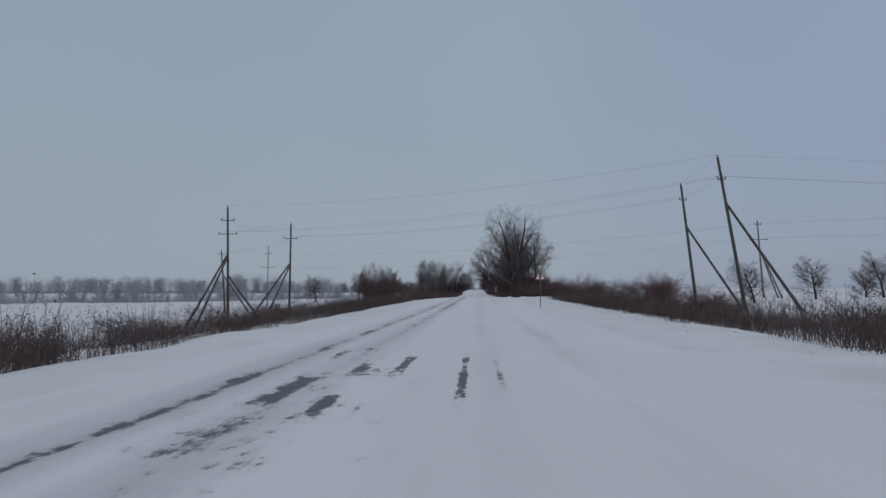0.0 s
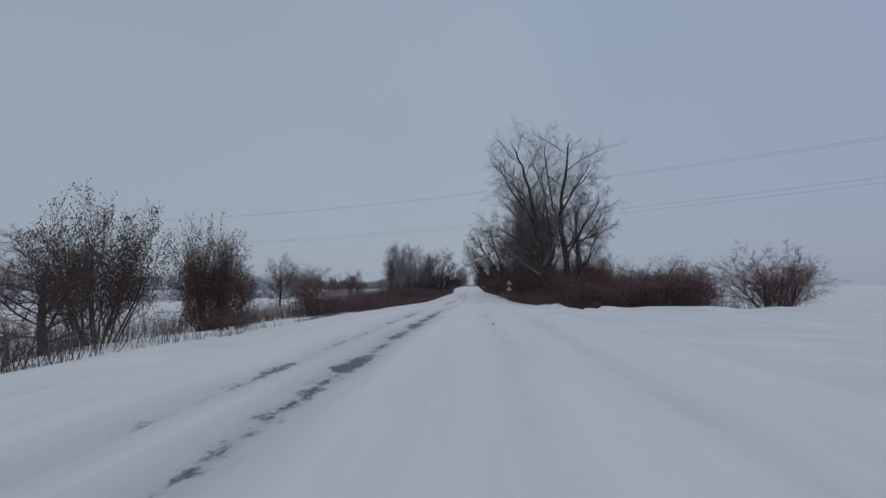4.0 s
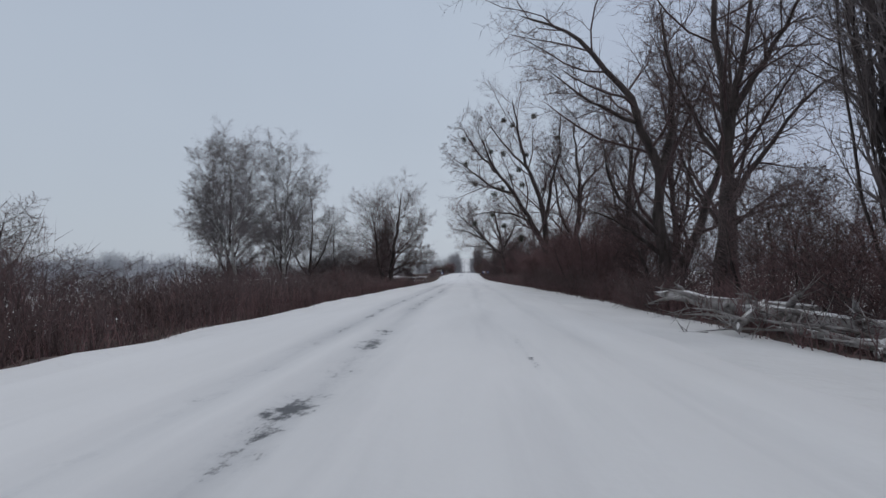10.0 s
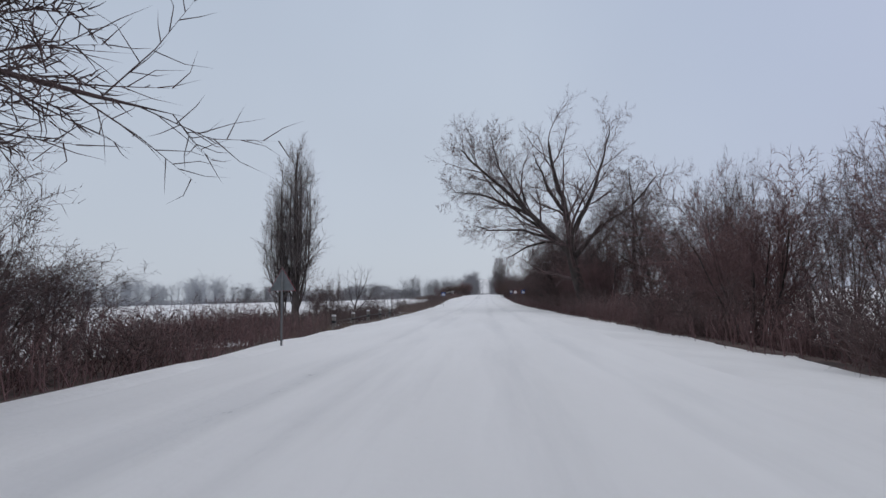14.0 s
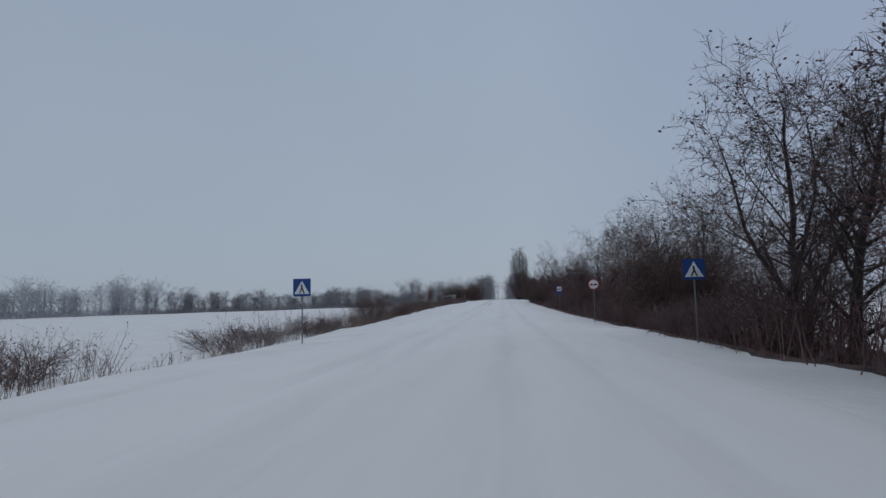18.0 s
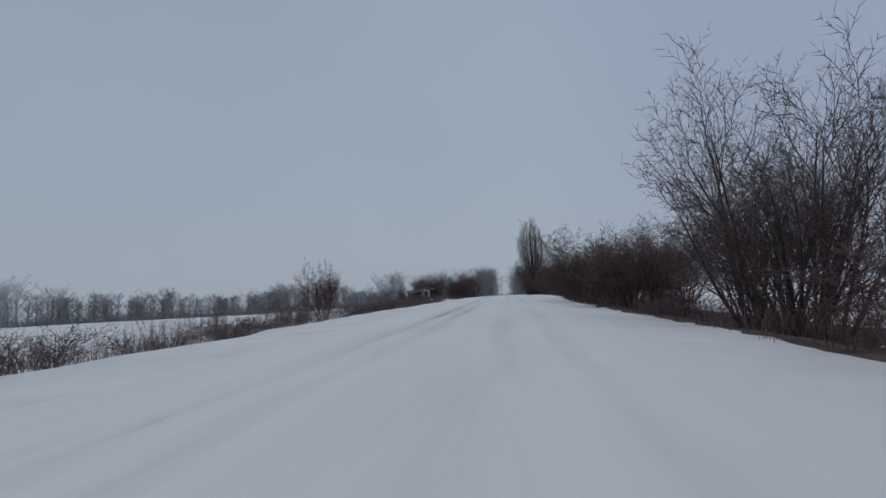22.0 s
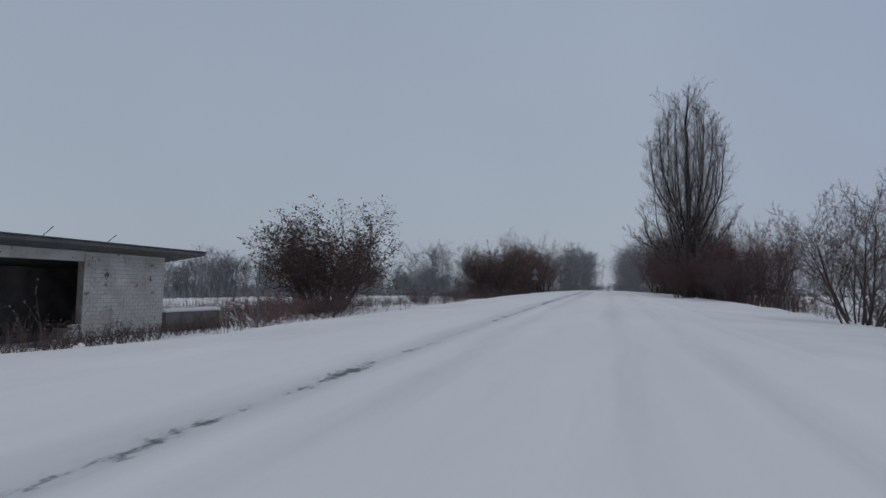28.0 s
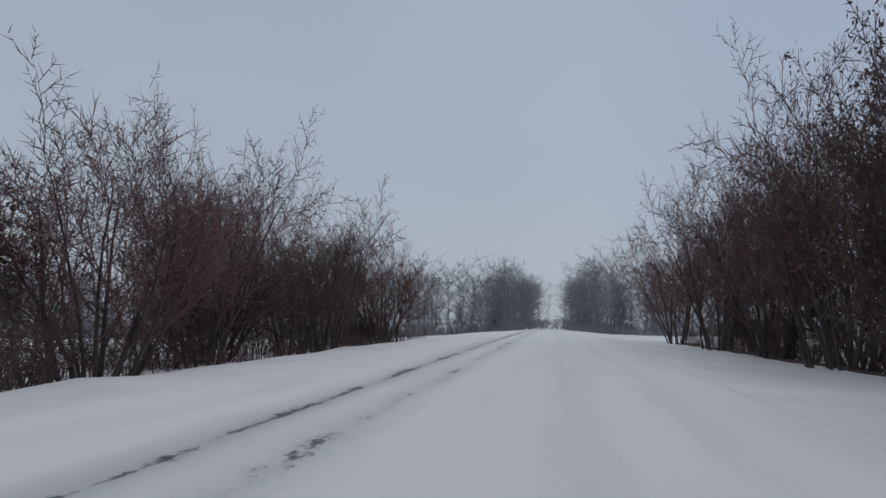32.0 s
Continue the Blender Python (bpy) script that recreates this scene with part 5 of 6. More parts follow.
# ---- woods far off, distance haze put into their twig colours ----
def far_woods(name, seed, n, line, depth, h0, h1, label, mat=HAZED):
    """Many bare trees, each a trunk with branches, along a line of the plan."""
    r = random.Random(seed)
    w = Wood()
    for k in range(n):
        u = (k + r.random()) / n * (len(line) - 1)
        i = min(int(u), len(line) - 2)
        a, b = Vector(line[i]), Vector(line[i + 1])
        q = a.lerp(b, u - i) + Vector((r.gauss(0, depth), r.gauss(0, depth)))
        h = (h0 + (h1 - h0) * (0.5 + 0.9 * noise.noise((q.x * 0.03, q.y * 0.03, 5.0)))) * r.uniform(0.75, 1.15)
        base = Vector((q.x, q.y, ground_z(q.x, q.y) - 0.3))
        top = base + Vector((r.gauss(0, 0.4), r.gauss(0, 0.4), h))
        w.add([base, base.lerp(top, 0.5), top], [0.22, 0.14, 0.03], 4)
        az = r.uniform(0, 6)
        fat = r.uniform(0.75, 1.35)
        for j in range(28):
            v = 0.03 + 0.93 * (j + r.random()) / 28
            az += 2.4
            s = base.lerp(top, v)
            reach = fat * h * 0.42 * (0.5 + 1.1 * v - 1.3 * v * v) * r.uniform(0.7, 1.3)
            e = s + Vector((math.cos(az) * reach, math.sin(az) * reach, reach * r.uniform(0.5, 1.3)))
            w.add([s, e], [0.08, 0.04], 3)
            for _ in range(6):
                c = s.lerp(e, r.uniform(0.2, 1))
                w.add([c, c + Vector((r.gauss(0, 0.6), r.gauss(0, 0.6), r.uniform(-0.1, 1.0))) * (reach * 0.45 + 0.6)], [0.06, 0.03], 3)
        for _ in range(44):
            c = base + Vector((r.gauss(0, 3.4), r.gauss(0, 3.0), 0.2))
            w.add([c, c + Vector((r.gauss(0, 0.5), r.gauss(0, 0.5), 1)) * r.uniform(1.2, 4.2)], [0.11, 0.04], 3)
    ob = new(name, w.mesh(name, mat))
    return tagged(ob, label, "woods", kind="stuff")


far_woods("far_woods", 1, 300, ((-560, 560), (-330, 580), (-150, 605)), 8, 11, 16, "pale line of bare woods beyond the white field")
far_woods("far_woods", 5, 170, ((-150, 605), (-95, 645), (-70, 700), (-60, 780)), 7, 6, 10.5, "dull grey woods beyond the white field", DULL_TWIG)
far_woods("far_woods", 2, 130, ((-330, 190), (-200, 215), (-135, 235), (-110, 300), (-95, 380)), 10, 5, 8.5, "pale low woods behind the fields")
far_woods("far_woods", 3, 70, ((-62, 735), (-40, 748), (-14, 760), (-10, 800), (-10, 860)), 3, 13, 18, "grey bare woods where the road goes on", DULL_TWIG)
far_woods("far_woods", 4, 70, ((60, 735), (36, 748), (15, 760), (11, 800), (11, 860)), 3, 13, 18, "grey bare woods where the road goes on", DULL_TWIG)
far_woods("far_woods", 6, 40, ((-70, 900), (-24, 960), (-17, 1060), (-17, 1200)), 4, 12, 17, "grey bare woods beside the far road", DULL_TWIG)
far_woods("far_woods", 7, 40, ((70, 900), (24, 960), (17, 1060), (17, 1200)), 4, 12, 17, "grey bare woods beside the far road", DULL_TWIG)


# ---- power line ----
def power_pole(x, y, height, lean, arms, struts, label, conc=False):
    """A pole with its crossarms, insulators and slanting struts. lean: tilt of the top in x and y."""
    g = on_ground(x, y)
    body = CONCRETE if conc else POLE_WOOD
    ob = thing("power_pole", Matrix.Translation((x, y, g)), label, "power pole", "poles of the power line")
    top = Vector((lean[0], lean[1], height))
    part("pole", rod((0, 0, -0.3), top, 0.19, 0.12, 12), body, ob)
    for h, half in arms:
        c = top * (h / height)
        arm = part("crossarm", rod((c.x - half, c.y, c.z), (c.x + half, c.y, c.z), 0.05, 0.05, 6), DARK_STEEL, ob)
        for s in (-1, 1):
            pin = part("insulator", rod((c.x + s * half * 0.92, c.y, c.z), (c.x + s * half * 0.92, c.y, c.z + 0.28), 0.035, 0.075, 8), CERAMIC, arm)
            pin.matrix_parent_inverse = Matrix()
    part("insulator", rod(top, top + Vector((0, 0, 0.25)), 0.03, 0.07, 8), CERAMIC, ob)
    for h, dx, dy in struts:
        c = top * (h / height)
        low = on_ground(x + dx, y + dy) - g - 0.2
        part("strut", rod((dx, dy, low), c, 0.16, 0.11, 10), body, ob)
    return [ob.matrix_basis.translation + top * (h / height) + Vector((s * half * 0.92, 0, 0.28)) for h, half in arms for s in (-1, 1)] + [ob.matrix_basis.translation + top + Vector((0, 0, 0.25))]


pole_a = power_pole(-32, 73.3, 15.4, (-0.5, 0), ((13.7, 0.9), (11.9, 1.3)), ((9.3, -4.2, -3.0), (9.0, -1.8, -5.5), (6.5, 3.6, 2.4)), "tall weathered wooden power pole braced by slanting struts")
pole_b = power_pole(-28.2, 86.1, 14.2, (0, 0), ((12.0, 1.0),), ((8.3, -5.4, -2.5), (8.0, -2.6, -3.5)), "wooden power pole with two slanting struts")
pole_c = power_pole(-63.6, 173.1, 17.8, (0, 0), ((15.7, 0.9), (11.5, 2.4)), (), "slender far power pole with two crossarms", True)
pole_d = power_pole(-50.9, 115.1, 13.0, (-1.2, 0), ((12.2, 0.8),), ((8.0, 4.4, 2.0),), "leaning wooden power pole with one strut")
pole_e = power_pole(25.6, 69, 14.4, (-1.3, 0.3), ((12.6, 0.4),), ((9.4, 5.4, 0.6),), "leaning wooden power pole beside a weedy verge")
pole_f = power_pole(26.0, 57.6, 15.2, (-2.1, 0.2), ((13.0, 0.4),), ((10.6, 5.6, 0.4),), "leaning tall wooden power pole with a long strut")
pole_g = power_pole(50, 104, 13.5, (-0.6, 0), ((12.8, 0.6), (10.2, 1.6)), ((8.5, 2.2, -0.6), (8.5, 3.6, 0.8)), "concrete power pole with crossarms on a snowy field", True)


def wire(a, b, sag):
    """One hanging wire between two points."""
    c = bpy.data.curves.new("power_wire", "CURVE")
    c.dimensions, c.bevel_depth, c.bevel_resolution = "3D", 0.007, 1
    s = c.splines.new("POLY")
    s.points.add(24)
    for i in range(25):
        u = i / 24
        p = a.lerp(b, u)
        s.points[i].co = (p.x, p.y, p.z - 4 * sag * u * (1 - u), 1)
    c.materials.append(WIRE)
    return tagged(new("power_wire", c), "thin sagging power wire over the road", "wire", "wires of the power line")


def off(p, dx=0.0, dy=0.0, dz=0.0):
    return p + Vector((dx, dy, dz))


for i, sag in ((0, 1.1), (1, 1.25), (2, 1.2)):
    wire(pole_a[min(i + 2, 3)] if i < 2 else pole_a[4], pole_f[min(i, 2)], sag)
for i in (0, 1):
    wire(pole_b[i], pole_e[i], 1.0)
for i in (0, 1, 2, 3):
    wire(pole_c[i], pole_g[i], 2.2)
    wire(pole_g[i], off(pole_g[i], 130, -90, 2), 2.0)
for i in (0, 1, 2):
    wire(pole_f[i], off(pole_f[i], 150, 12, 0), 1.6)
    wire(pole_e[i], pole_f[i], 0.15)
    wire(pole_a[i], pole_b[i], 0.2)
for i in (0, 1):
    wire(pole_d[i], pole_b[i], 0.6)


# ---- road signs ----
def tri(w, z, inset=0.0):
    """A triangle, point up, of side w, its foot at z."""
    h = w * 0.866
    s = (w - 3.464 * inset) / w
    cz = z + h / 3
    return [(-w / 2 * s, cz - h / 3 * s), (w / 2 * s, cz - h / 3 * s), (0, cz + 2 * h / 3 * s)]


def disc(r, z, n=32):
    return [(r * math.cos(6.2832 * i / n), z + r * math.sin(6.2832 * i / n)) for i in range(n)]


def rect(w, h, x, z, tilt=0.0):
    c, s = math.cos(radians(tilt)), math.sin(radians(tilt))
    return [(x + c * a - s * b, z + s * a + c * b) for a, b in ((-w / 2, -h / 2), (w / 2, -h / 2), (w / 2, h / 2), (-w / 2, h / 2))]


def round_rect(w, h, z, r=0.04):
    pts = []
    for cx, cz, a0 in ((w / 2 - r, h / 2 - r, 0), (-w / 2 + r, h / 2 - r, 90), (-w / 2 + r, -h / 2 + r, 180), (w / 2 - r, -h / 2 + r, 270)):
        pts += [(cx + r * math.cos(radians(a0 + k * 22.5)), z + cz + r * math.sin(radians(a0 + k * 22.5))) for k in range(5)]
    return pts


def post(ob, top, r=0.032):
    part("post", rod((0, 0.05, -0.4), (0, 0.05, top), r, r, 10), STEEL, ob, "grey steel post")


def brackets(ob, zs):
    for z in zs:
        part("clamp", box((0.14, 0.05, 0.035), (0, 0.03, z), 0.006), DARK_STEEL, ob)


def sign(x, y, turn, label):
    return thing("road_sign", Matrix.Translation((x, y, on_ground(x, y))) @ pose(0, 0, 0, 0, 0, turn), label, "road sign", "road signs")


def warning(ob, w, z, marks):
    face = part("plate", plate(tri(w, z), -0.004, 0.006), SIGN_RED, ob, "triangular plate with a red border")
    part("face", plate(tri(w, z, 0.062), -0.007, -0.0045), SIGN_WHITE, face, "white sign face")
    for m in marks:
        part("symbol", plate(m, -0.010, -0.0075), SIGN_BLACK, face, "black symbol")
    part("back", plate(tri(w, z, 0.01), 0.0065, 0.012), SIGN_BACK, face, "grey metal back")


def walker(s, x, z):
    """Plain slanted bars that stand for the symbol."""
    return [rect(0.10 * s, 0.34 * s, x, z + 0.28 * s, 8), rect(0.08 * s, 0.34 * s, x - 0.09 * s, z + 0.03 * s, -24), rect(0.08 * s, 0.34 * s, x + 0.09 * s, z + 0.03 * s, 24)]


s1 = sign(4.9, 44.8, -2, "triangular red-bordered warning sign on a thin grey post")
zb = road_z(44.8) + 2.1 - on_ground(4.9, 44.8)
post(s1, zb + 0.6)
brackets(s1, (zb + 0.12, zb + 0.5))
warning(s1, 0.9, zb, [rect(0.10, 0.42, 0, zb + 0.30), rect(0.30, 0.055, 0, zb + 0.30), [(-0.1, zb + 0.48), (0.1, zb + 0.48), (0, zb + 0.60)]])
s2 = sign(5.3, 158.2, -4, "two triangular warning signs with red borders on one post")
zb = road_z(158.2) + 2.35 - on_ground(5.3, 158.2)
post(s2, zb + 0.6)
brackets(s2, (zb + 0.12, zb + 0.5, zb - 0.7, zb - 0.32))
warning(s2, 0.9, zb, [rect(0.11, 0.42, 0, zb + 0.30), rect(0.16, 0.07, -0.11, zb + 0.30), [(-0.1, zb + 0.5), (0.1, zb + 0.5), (0, zb + 0.6)]])
warning(s2, 0.9, zb - 0.86, walker(0.8, 0, zb - 0.66))


def crossing_sign(x, y, turn, z):
    ob = sign(x, y, turn, "square blue crossing sign with a white triangle on a post")
    z -= on_ground(x, y)
    post(ob, z + 0.3, 0.025)
    brackets(ob, (z - 0.2, z + 0.2))
    face = part("plate", plate(round_rect(0.72, 0.72, z), -0.004, 0.006), SIGN_BLUE, ob, "blue square plate")
    part("triangle", plate(tri(0.62, z - 0.26), -0.007, -0.0045), SIGN_WHITE, face, "white triangle")
    for m in walker(0.62, 0, z - 0.16):
        part("symbol", plate(m, -0.010, -0.0075), SIGN_BLACK, face, "black symbol")
    part("back", plate(round_rect(0.70, 0.70, z), 0.0065, 0.012), SIGN_BACK, face, "grey metal back")


crossing_sign(-7.4, 381, 3, road_z(381) + 2.05)
crossing_sign(7.3, 379, -4, road_z(379) + 2.25)
s5 = sign(6.9, 398.3, -3, "round white no-overtaking sign with a red ring")
zc = road_z(398.3) + 2.25 - on_ground(6.9, 398.3)
post(s5, zc + 0.2, 0.028)
brackets(s5, (zc - 0.15, zc + 0.15))
face = part("plate", plate(disc(0.36, zc), -0.004, 0.006), SIGN_RED, s5, "red ring")
part("face", plate(disc(0.30, zc), -0.007, -0.0045), SIGN_WHITE, face, "white sign face")
for cx, mat_car in ((-0.13, SIGN_RED), (0.13, SIGN_BLACK)):
    part("symbol", plate([(cx - 0.11, zc - 0.07), (cx + 0.11, zc - 0.07), (cx + 0.11, zc + 0.01), (cx + 0.06, zc + 0.02), (cx + 0.04, zc + 0.075), (cx - 0.04, zc + 0.075), (cx - 0.06, zc + 0.02), (cx - 0.11, zc + 0.01)],
                         -0.010, -0.0075), mat_car, face, "plain car symbol")


def bus_sign(x, y, turn, z, tall):
    """A blue board with a white field, a bus symbol and a bar below."""
    ob = sign(x, y, turn, "tall blue bus stop sign with a white panel")
    z -= on_ground(x, y)
    w = tall * 0.64
    post(ob, z + tall * 0.3, 0.03)
    brackets(ob, (z - tall * 0.3, z + tall * 0.3))
    board = part("plate", plate(round_rect(w, tall, z), -0.004, 0.006), SIGN_BLUE, ob, "blue board")
    part("panel", plate(round_rect(w * 0.8, tall * 0.48, z + tall * 0.15, 0.02), -0.007, -0.0045), SIGN_WHITE, board, "white panel")
    part("symbol", plate(round_rect(w * 0.66, tall * 0.14, z + tall * 0.13, 0.02), -0.010, -0.0075), SIGN_BLACK, board, "black bus symbol")
    for k in range(4):
        part("symbol", plate(rect(w * 0.11, tall * 0.05, w * (-0.22 + 0.145 * k), z + tall * 0.145), -0.0125, -0.0105), SIGN_WHITE, board, "white window of the symbol")
    for k in (-1, 1):
        part("symbol", plate(disc(w * 0.06, z + tall * 0.055, 14), -0.0125, -0.0105), SIGN_BLACK, board).location = (k * w * 0.2, 0, 0)
    part("back", plate(round_rect(w * 0.97, tall * 0.97, z), 0.0065, 0.012), SIGN_BACK, board, "grey metal back")


bus_sign(7.2, 424.4, -5, road_z(424.4) + 2.15, 1.0)
bus_sign(-12.2, 564.0, 127, road_z(564) + 1.5, 0.95)
s8 = sign(-6.3, 277.3 + 14, 182, "back of a triangular road sign, grey metal on a post")
zb = road_z(291) + 1.6 - on_ground(-6.3, 291.3)
post(s8, zb + 0.6)
warning(s8, 0.9, zb, [rect(0.1, 0.4, 0, zb + 0.3)])
s9 = sign(-8.3, 622.2, 182, "backs of two triangular road signs, grey metal on one post")
zb = road_z(622) + 2.45 - on_ground(-8.3, 622.2)
post(s9, zb + 0.6)
brackets(s9, (zb + 0.12, zb + 0.5))
warning(s9, 0.9, zb, [rect(0.1, 0.4, 0, zb + 0.3)])
warning(s9, 0.9, zb - 0.86, [rect(0.1, 0.4, 0, zb - 0.56)])

# ---- bus shelter ----
sx0, sx1, sy0, sy1 = -18.6, -15.2, 553.7, 562.2
sg = min(ground_z(x, y) for x in (sx0, sx1) for y in (sy0, sy1)) - 0.15
roof_z = road_z(555) + 2.12
shelter = thing("bus_shelter", Matrix.Translation(((sx0 + sx1) / 2, (sy0 + sy1) / 2, sg)), "derelict whitewashed brick bus shelter with a flat concrete roof", "bus shelter")
ox, oy = (sx0 + sx1) / 2, (sy0 + sy1) / 2
hw = roof_z - sg


def wall(name, x0, x1, y0, y1, z0, z1, mat=None, label=""):
    return part(name, box((x1 - x0, y1 - y0, z1 - z0), ((x0 + x1) / 2 - ox, (y0 + y1) / 2 - oy, (z0 + z1) / 2), 0.012), mat or WHITEWASH, shelter, label)


FALL = 0.14  # the roof falls towards the back


def under_roof(x):
    return hw - FALL * (sx1 - x)


def gable(name, x0, x1, y0, y1, low, mat, label=""):
    """A wall whose top follows the roof; low: its foot, or the depth below the roof of a lintel."""
    foot = (low, low) if low >= 0 else (under_roof(x0) + low, under_roof(x1) + low)
    return part(name, plate([(x0 - ox, foot[0]), (x1 - ox, foot[1]), (x1 - ox, under_roof(x1)), (x0 - ox, under_roof(x0))], y0 - oy, y1 - oy), mat, shelter, label)


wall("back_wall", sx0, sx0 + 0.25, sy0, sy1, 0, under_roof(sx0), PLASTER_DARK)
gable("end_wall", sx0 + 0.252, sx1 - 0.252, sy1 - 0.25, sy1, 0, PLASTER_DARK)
front = wall("front_wall", sx1 - 0.25, sx1, 558.7, sy1, 0, hw, BRICK, "wall of whitewashed bricks with dark joints")
corner = wall("front_pillar", sx1 - 0.25, sx1, sy0, 554.25, 0, hw - 0.33, PLASTER_DARK, "pillar of whitewashed bricks")
wall("front_lintel", sx1 - 0.25, sx1, sy0, 558.697, hw - 0.327, hw, WHITEWASH)
low = wall("low_front_wall", sx1 - 0.22, sx1 - 0.02, 557.9, 558.697, 0, 0.9, PLASTER_DARK, "crumbling low brick wall")
wall("low_front_wall", sx1 - 0.22, sx1 - 0.02, 556.9, 557.897, 0, 0.5, PLASTER_DARK, "crumbling low brick wall")
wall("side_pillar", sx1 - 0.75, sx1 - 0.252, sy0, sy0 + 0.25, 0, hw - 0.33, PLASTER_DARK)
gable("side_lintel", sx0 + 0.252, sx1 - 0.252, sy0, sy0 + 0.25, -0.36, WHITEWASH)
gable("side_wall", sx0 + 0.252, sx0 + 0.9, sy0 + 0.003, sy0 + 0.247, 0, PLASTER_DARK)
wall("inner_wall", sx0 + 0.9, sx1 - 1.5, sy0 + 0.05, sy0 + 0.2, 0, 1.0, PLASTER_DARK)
parapet = wall("parapet", -15.3, -15.05, sy1 + 0.02, 565.4, 0, 1.25, PLASTER_DARK, "crumbling low wall at the end of the shelter")
part("snow_cap", box((0.34, 565.4 - sy1, 0.14), (-15.18 - ox, (565.4 + sy1) / 2 - oy, 1.32), 0.05), SNOW, parapet, "cap of snow")
wall("floor_slab", sx0 + 0.252, sx1 - 0.252, sy0 + 0.252, sy1 - 0.252, 0, 0.16, CONCRETE)
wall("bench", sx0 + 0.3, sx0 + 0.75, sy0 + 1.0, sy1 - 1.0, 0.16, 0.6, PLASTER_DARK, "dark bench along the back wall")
tilt = Matrix.Rotation(-math.atan(FALL), 4, "Y")
rx0, rx1 = sx0 - 0.15, -14.3
rcx = (rx0 + rx1) / 2


def on_roof(name, wide, y0, y1, thick, lift, mat, parent, label, bevel=0.01):
    """A layer of the sloping roof; lift: height of its middle over the walls."""
    return part(name, box((wide, y1 - y0, thick), (rcx - ox, (y0 + y1) / 2 - oy, under_roof(rcx) + lift), bevel, tilt), mat, parent, label)


slab = on_roof("roof", rx1 - rx0, 552.9, 563.4, 0.12, 0.066, ROOF_FELT, shelter, "dark weathered concrete roof slab")
on_roof("roof_felt", rx1 - rx0 + 0.06, 552.87, 563.43, 0.035, 0.148, ROOF_FELT, slab, "dark felt edge of the roof", 0.008)
on_roof("snow_cover", rx1 - rx0 - 0.5, 553.4, 562.9, 0.05, 0.19, SNOW, slab, "thin snow on the roof", 0.02)
for yy, hh, lean in ((554.6, 0.75, 0.5), (557.2, 0.6, 0.6), (559.5, 0.55, 0.7)):
    part("rebar", rod((1.2, yy - oy, hw), (1.2 + 0.2, yy - oy + lean, hw + 0.12 + hh), 0.016, 0.012, 6), DARK_STEEL, shelter, "bent rusty rod on the roof")
rs = random.Random(9)
rows = int((hw - 0.4) / 0.083)
brick_me = None
for row in range(rows):
    z = 0.06 + row * 0.083
    shift = 0.06 if row % 2 else 0.0
    places = [(sx1 + 0.004, sy0 + 0.13 + 0.255 * col - shift * 0.3, 0) for col in range(2)]
    places += [(sx1 - 0.12 - 0.255 * col - shift * 0.3, sy0 - 0.004, 90) for col in range(3 if shift == 0 else 2)]
    for bx, by, turn in places:
        ob = part("brick", brick_me or box((0.03, 0.24, 0.068), (0, 0, 0), 0.006), WHITEWASH, corner)
        brick_me = ob.data
        ob.matrix_basis = pose(bx - ox + rs.uniform(-0.004, 0.004), by - oy, z, 0, 0, turn)
for row in range(12):
    for col in range(7):
        by = 556.95 + 0.255 * col + (0.12 if row % 2 else 0)
        if by > 556.9 + row * 0.13 + rs.uniform(-0.1, 0.15) and by < 558.62:
            ob = part("brick", brick_me, WHITEWASH, low)
            ob.matrix_basis = pose(sx1 - 0.012 - ox + rs.uniform(-0.01, 0.012), by - oy, 0.06 + row * 0.083, rs.uniform(-3, 3), 0, rs.uniform(-4, 4))

# courses of whitewashed brick on the front wall
for row in range(24):
    for col in range(14):
        y0 = max(558.71, 558.70 + 0.272 * col - (0.136 if row % 2 else 0))
        y1 = min(sy1 - 0.005, 558.70 + 0.272 * (col + 1) - (0.136 if row % 2 else 0) - 0.012)
        z0 = 0.02 + row * (hw - 0.03) / 24
        if y1 - y0 > 0.05:
            proud = 0.016 + rs.uniform(-0.005, 0.004)
            ob = part("brick", box((proud, y1 - y0, (hw - 0.03) / 24 - 0.012), (sx1 + proud / 2 - ox, (y0 + y1) / 2 - oy, z0 + (hw - 0.03) / 48)), WHITEWASH, front)
            ob.matrix_parent_inverse = Matrix()

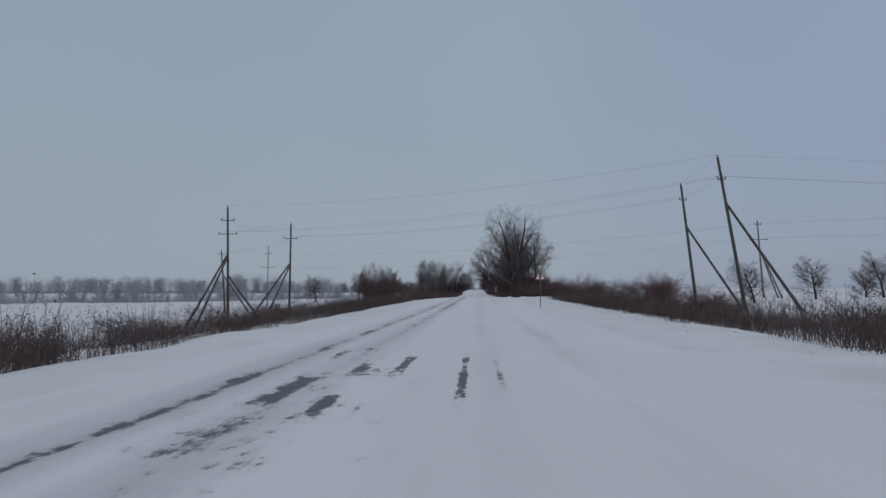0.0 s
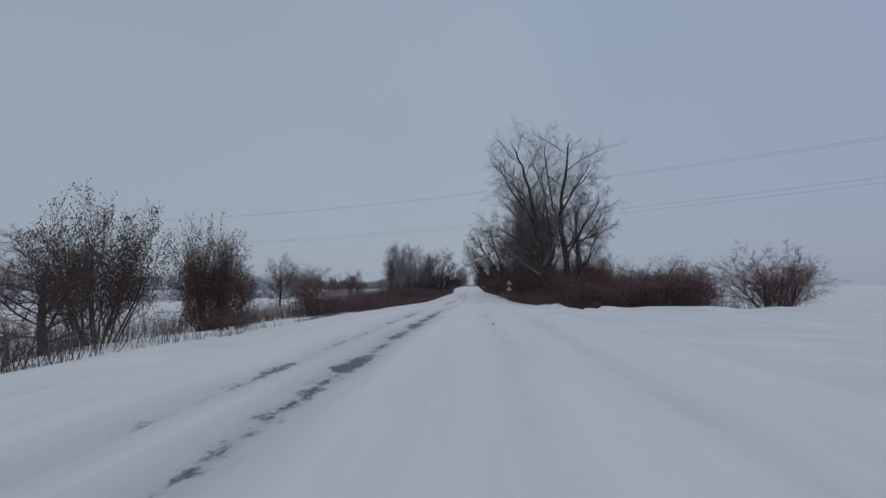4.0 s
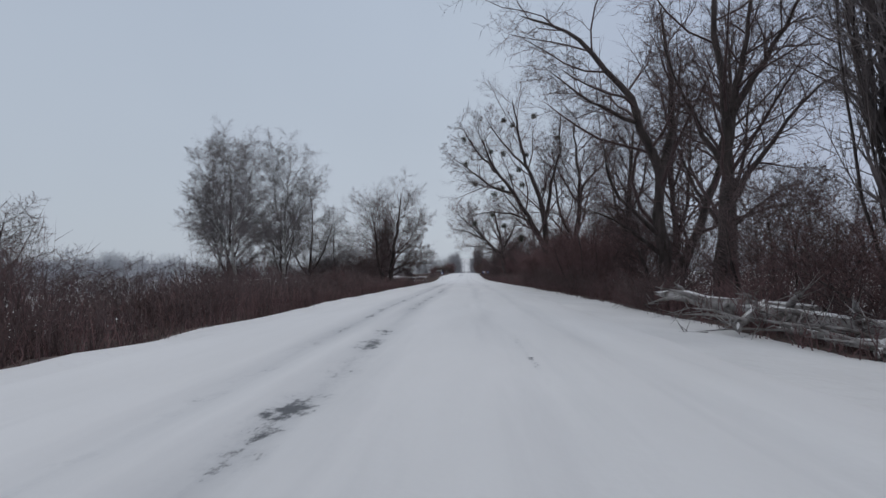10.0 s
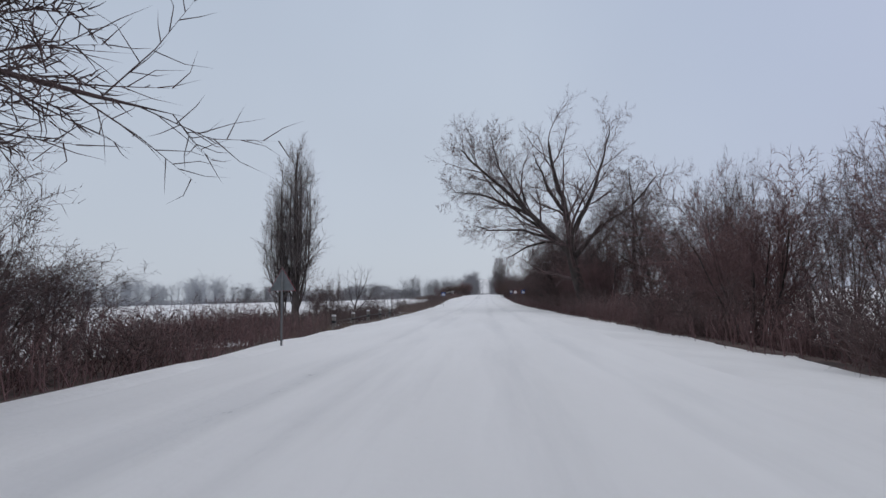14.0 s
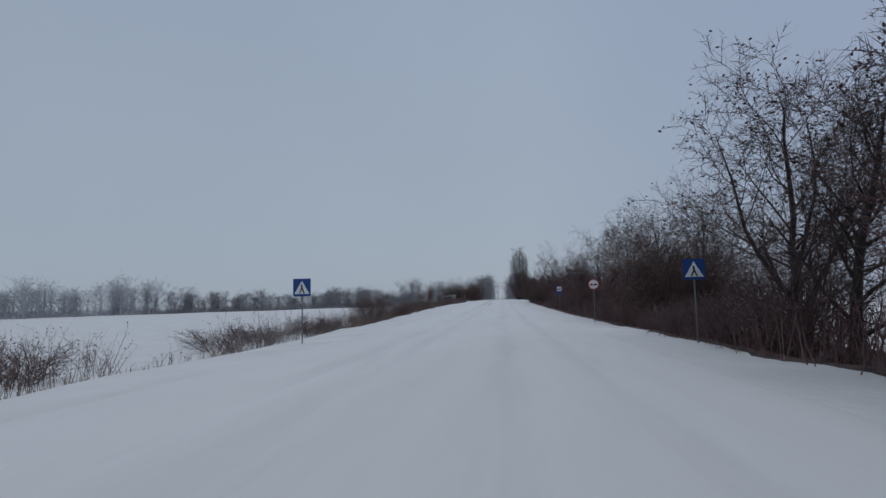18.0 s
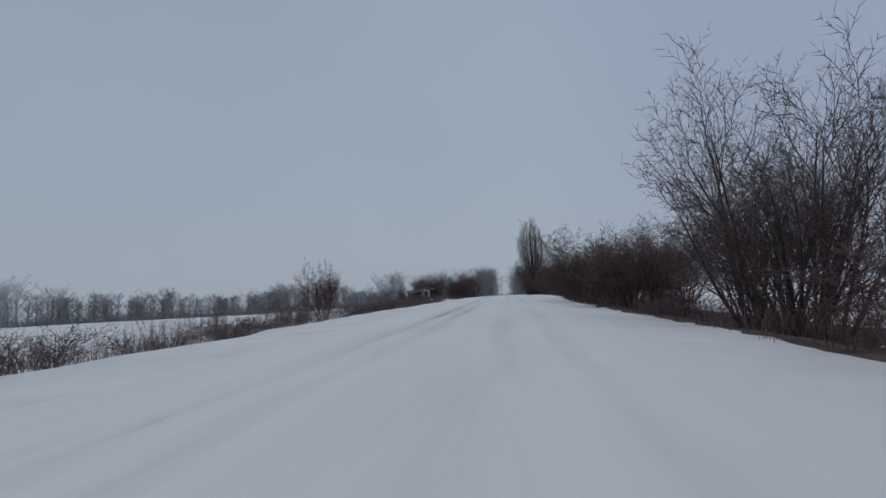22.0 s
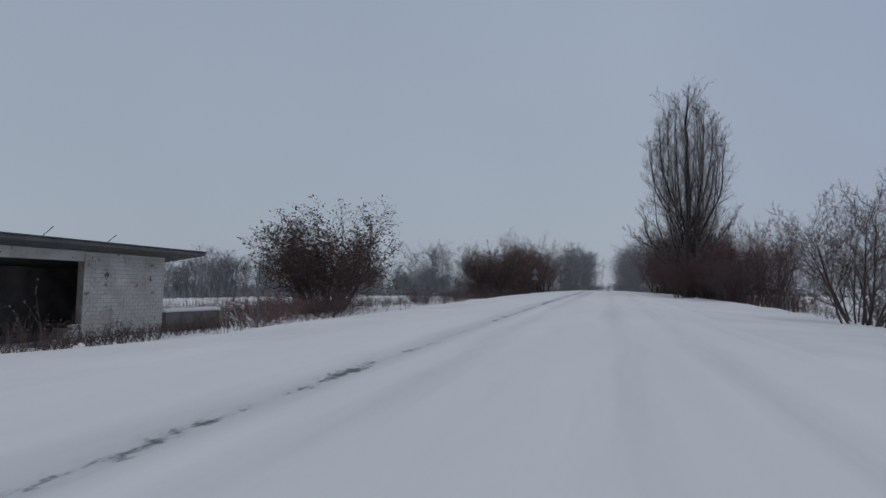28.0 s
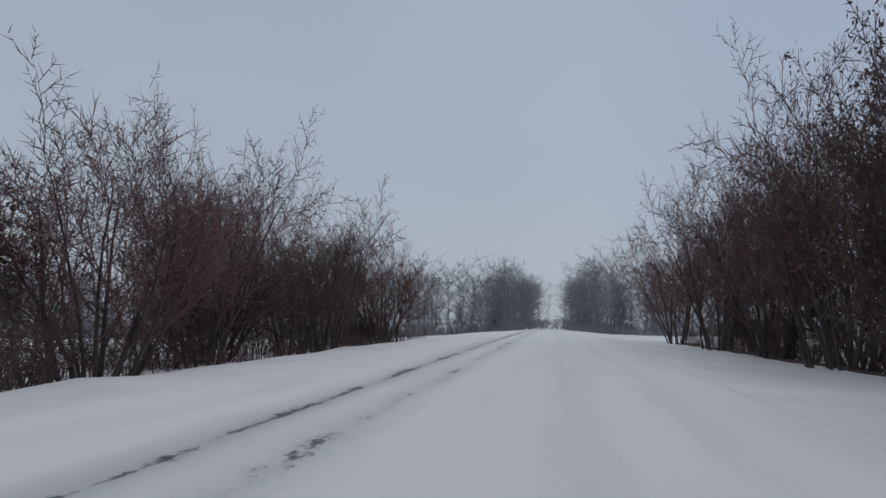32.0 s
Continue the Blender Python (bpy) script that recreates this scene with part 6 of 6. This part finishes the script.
# ---- fallen trunks by the road ----
def log(p0, p1, r0, r1, seed, label):
    """A fallen trunk with knots, broken stubs and snow along its top."""
    r = random.Random(seed)
    p0, p1 = Vector(p0), Vector(p1)
    ob = thing("fallen_trunk", Matrix.Translation(p0), label, "fallen trunk", "fallen trunks")
    d = p1 - p0
    w, cap = Wood(), Wood()
    pts = [d * (i / 7) + Vector((r.gauss(0, 0.05), r.gauss(0, 0.05), r.gauss(0, 0.03))) for i in range(8)]
    rad = [r0 + (r1 - r0) * i / 7 for i in range(8)]
    w.add(pts, rad, 9)
    part("trunk", w.mesh("fallen_trunk", SNOWY_BARK), None, ob)
    cap.add([p + Vector((0, 0, q * 0.55)) for p, q in zip(pts, rad)], [q * 0.62 * r.uniform(0.6, 1.15) for q in rad], 8)
    part("snow_cap", cap.mesh("snow_cap", SNOW), None, ob, "line of snow lying on the trunk")
    for k in range(7):
        s = Wood()
        i = r.randint(0, 6)
        q = pts[i]
        e = q + Vector((r.gauss(-0.4, 0.5), r.gauss(0, 0.5), r.uniform(-0.2, 0.5))) * 1.6
        s.add([q, q.lerp(e, 0.5) + Vector((0, 0, 0.08)), e], [rad[i] * 0.4, rad[i] * 0.3, 0.015], 5)
        for _ in range(6):
            c = q.lerp(e, r.uniform(0.4, 1))
            s.add([c, c + Vector((r.gauss(0, 0.4), r.gauss(0, 0.4), r.gauss(0.1, 0.3)))], [0.018, 0.01], 3)
        part("branch", s.mesh("broken_branch", SNOWY_BARK), None, ob)


def at(x, y, h):
    return (x, y, on_ground(x, y) + h)


log(at(9.3, 209, 0.7), at(7.6, 216.5, 0.8), 0.33, 0.15, 1, "snow-dusted fallen trunk propped beside the road")
log(at(8.6, 210.5, 0.75), at(6.9, 208.2, 0.12), 0.15, 0.10, 2, "broken limb leaning from the fallen trunk to the snow")
log(at(9.8, 204.5, 0.55), at(8.2, 210.8, 0.6), 0.26, 0.20, 3, "snow-dusted fallen trunk beside the road")
log(at(9.3, 206.5, 0.5), at(7.6, 204.5, 0.1), 0.14, 0.09, 4, "broken limb leaning from the fallen trunk to the snow")
log(at(8.9, 203.5, 0.3), at(8.0, 208.6, 0.25), 0.12, 0.08, 5, "thin snow-dusted log on the verge")

# ---- chunks of cleared snow before the shelter ----
def snow_heap(name, seed, n, x0, y0, x1, y1, label, small=0.1, big=0.36, loose=0.45):
    """Rough lumps of thrown snow along a line."""
    r = random.Random(seed)
    bm = bmesh.new()
    for _ in range(n):
        u = r.random()
        x, y, s = x0 + (x1 - x0) * u + r.gauss(0, loose), y0 + (y1 - y0) * u + r.gauss(0, 0.5), small + (big - small) * r.random() ** 2
        m = Matrix.Translation((x, y, on_ground(x, y) + s * 0.1)) @ pose(0, 0, 0, r.uniform(0, 360), r.uniform(0, 360), r.uniform(0, 360)) @ Matrix.Diagonal((s * r.uniform(0.8, 1.5), s, s * r.uniform(0.6, 1.0), 1))
        made = bmesh.ops.create_icosphere(bm, subdivisions=2 if s > 0.12 else 1, radius=1.0, matrix=m)
        for v in made["verts"]:
            v.co += Vector((r.gauss(0, 1), r.gauss(0, 1), r.gauss(0, 1))) * s * 0.2
    me = bpy.data.meshes.new(name)
    bm.to_mesh(me)
    bm.free()
    me.materials.append(SNOW)
    me.polygons.foreach_set("use_smooth", [True] * len(me.polygons))
    return tagged(new(name, me), label, "snow heap", kind="stuff")


snow_heap("snow_heap", 3, 300, -8.8, 543.2, -13.2, 548.6, "rough lumps of cleared snow before the shelter", 0.04, 0.21, 0.75)
snow_heap("snow_clods", 5, 60, -9.6, 553, -9.5, 604, "small clods of snow along the verge", 0.03, 0.09, 0.6)
snow_heap("snow_clods", 7, 120, 9.3, 12, 10.6, 84, "small clods of snow along the verge", 0.03, 0.09, 1.2)

# ---- low rails over the culverts ----
def culvert_rail(x, y0, y1, n, tall, label):
    """A thin pipe rail on squat concrete posts."""
    ob = thing("guard_rail", Matrix.Translation((x, (y0 + y1) / 2, on_ground(x, (y0 + y1) / 2))), label, "guard rail", "low guard rails")
    base = ob.matrix_basis.translation
    tops = []
    for k in range(n):
        y = y0 + (y1 - y0) * k / (n - 1)
        z = on_ground(x, y) - base.z
        p = part("post", box((0.24, 0.24, tall + 0.25), (0, y - base.y, z + tall / 2 - 0.125), 0.02), CONCRETE, ob, "squat weathered concrete post")
        part("band", box((0.252, 0.252, 0.2), (0, y - base.y, z + tall - 0.4), 0.01), SIGN_BLACK, p, "black painted band below the cap")
        part("snow_cap", box((0.28, 0.28, 0.12), (0, y - base.y, z + tall + 0.04), 0.05), SNOW, p, "cap of snow")
        tops.append(Vector((0.15, y - base.y, z + tall - 0.33)))
    for a, b in zip(tops, tops[1:]):
        part("rail", rod(a, b, 0.024, 0.024, 8), STEEL, ob, "thin pipe rail")


culvert_rail(-10.3, 313, 337, 5, 0.95, "thin pipe rail on snow-capped concrete posts")
culvert_rail(-9.0, 171.5, 199.5, 5, 0.68, "thin pipe rail on squat concrete posts")
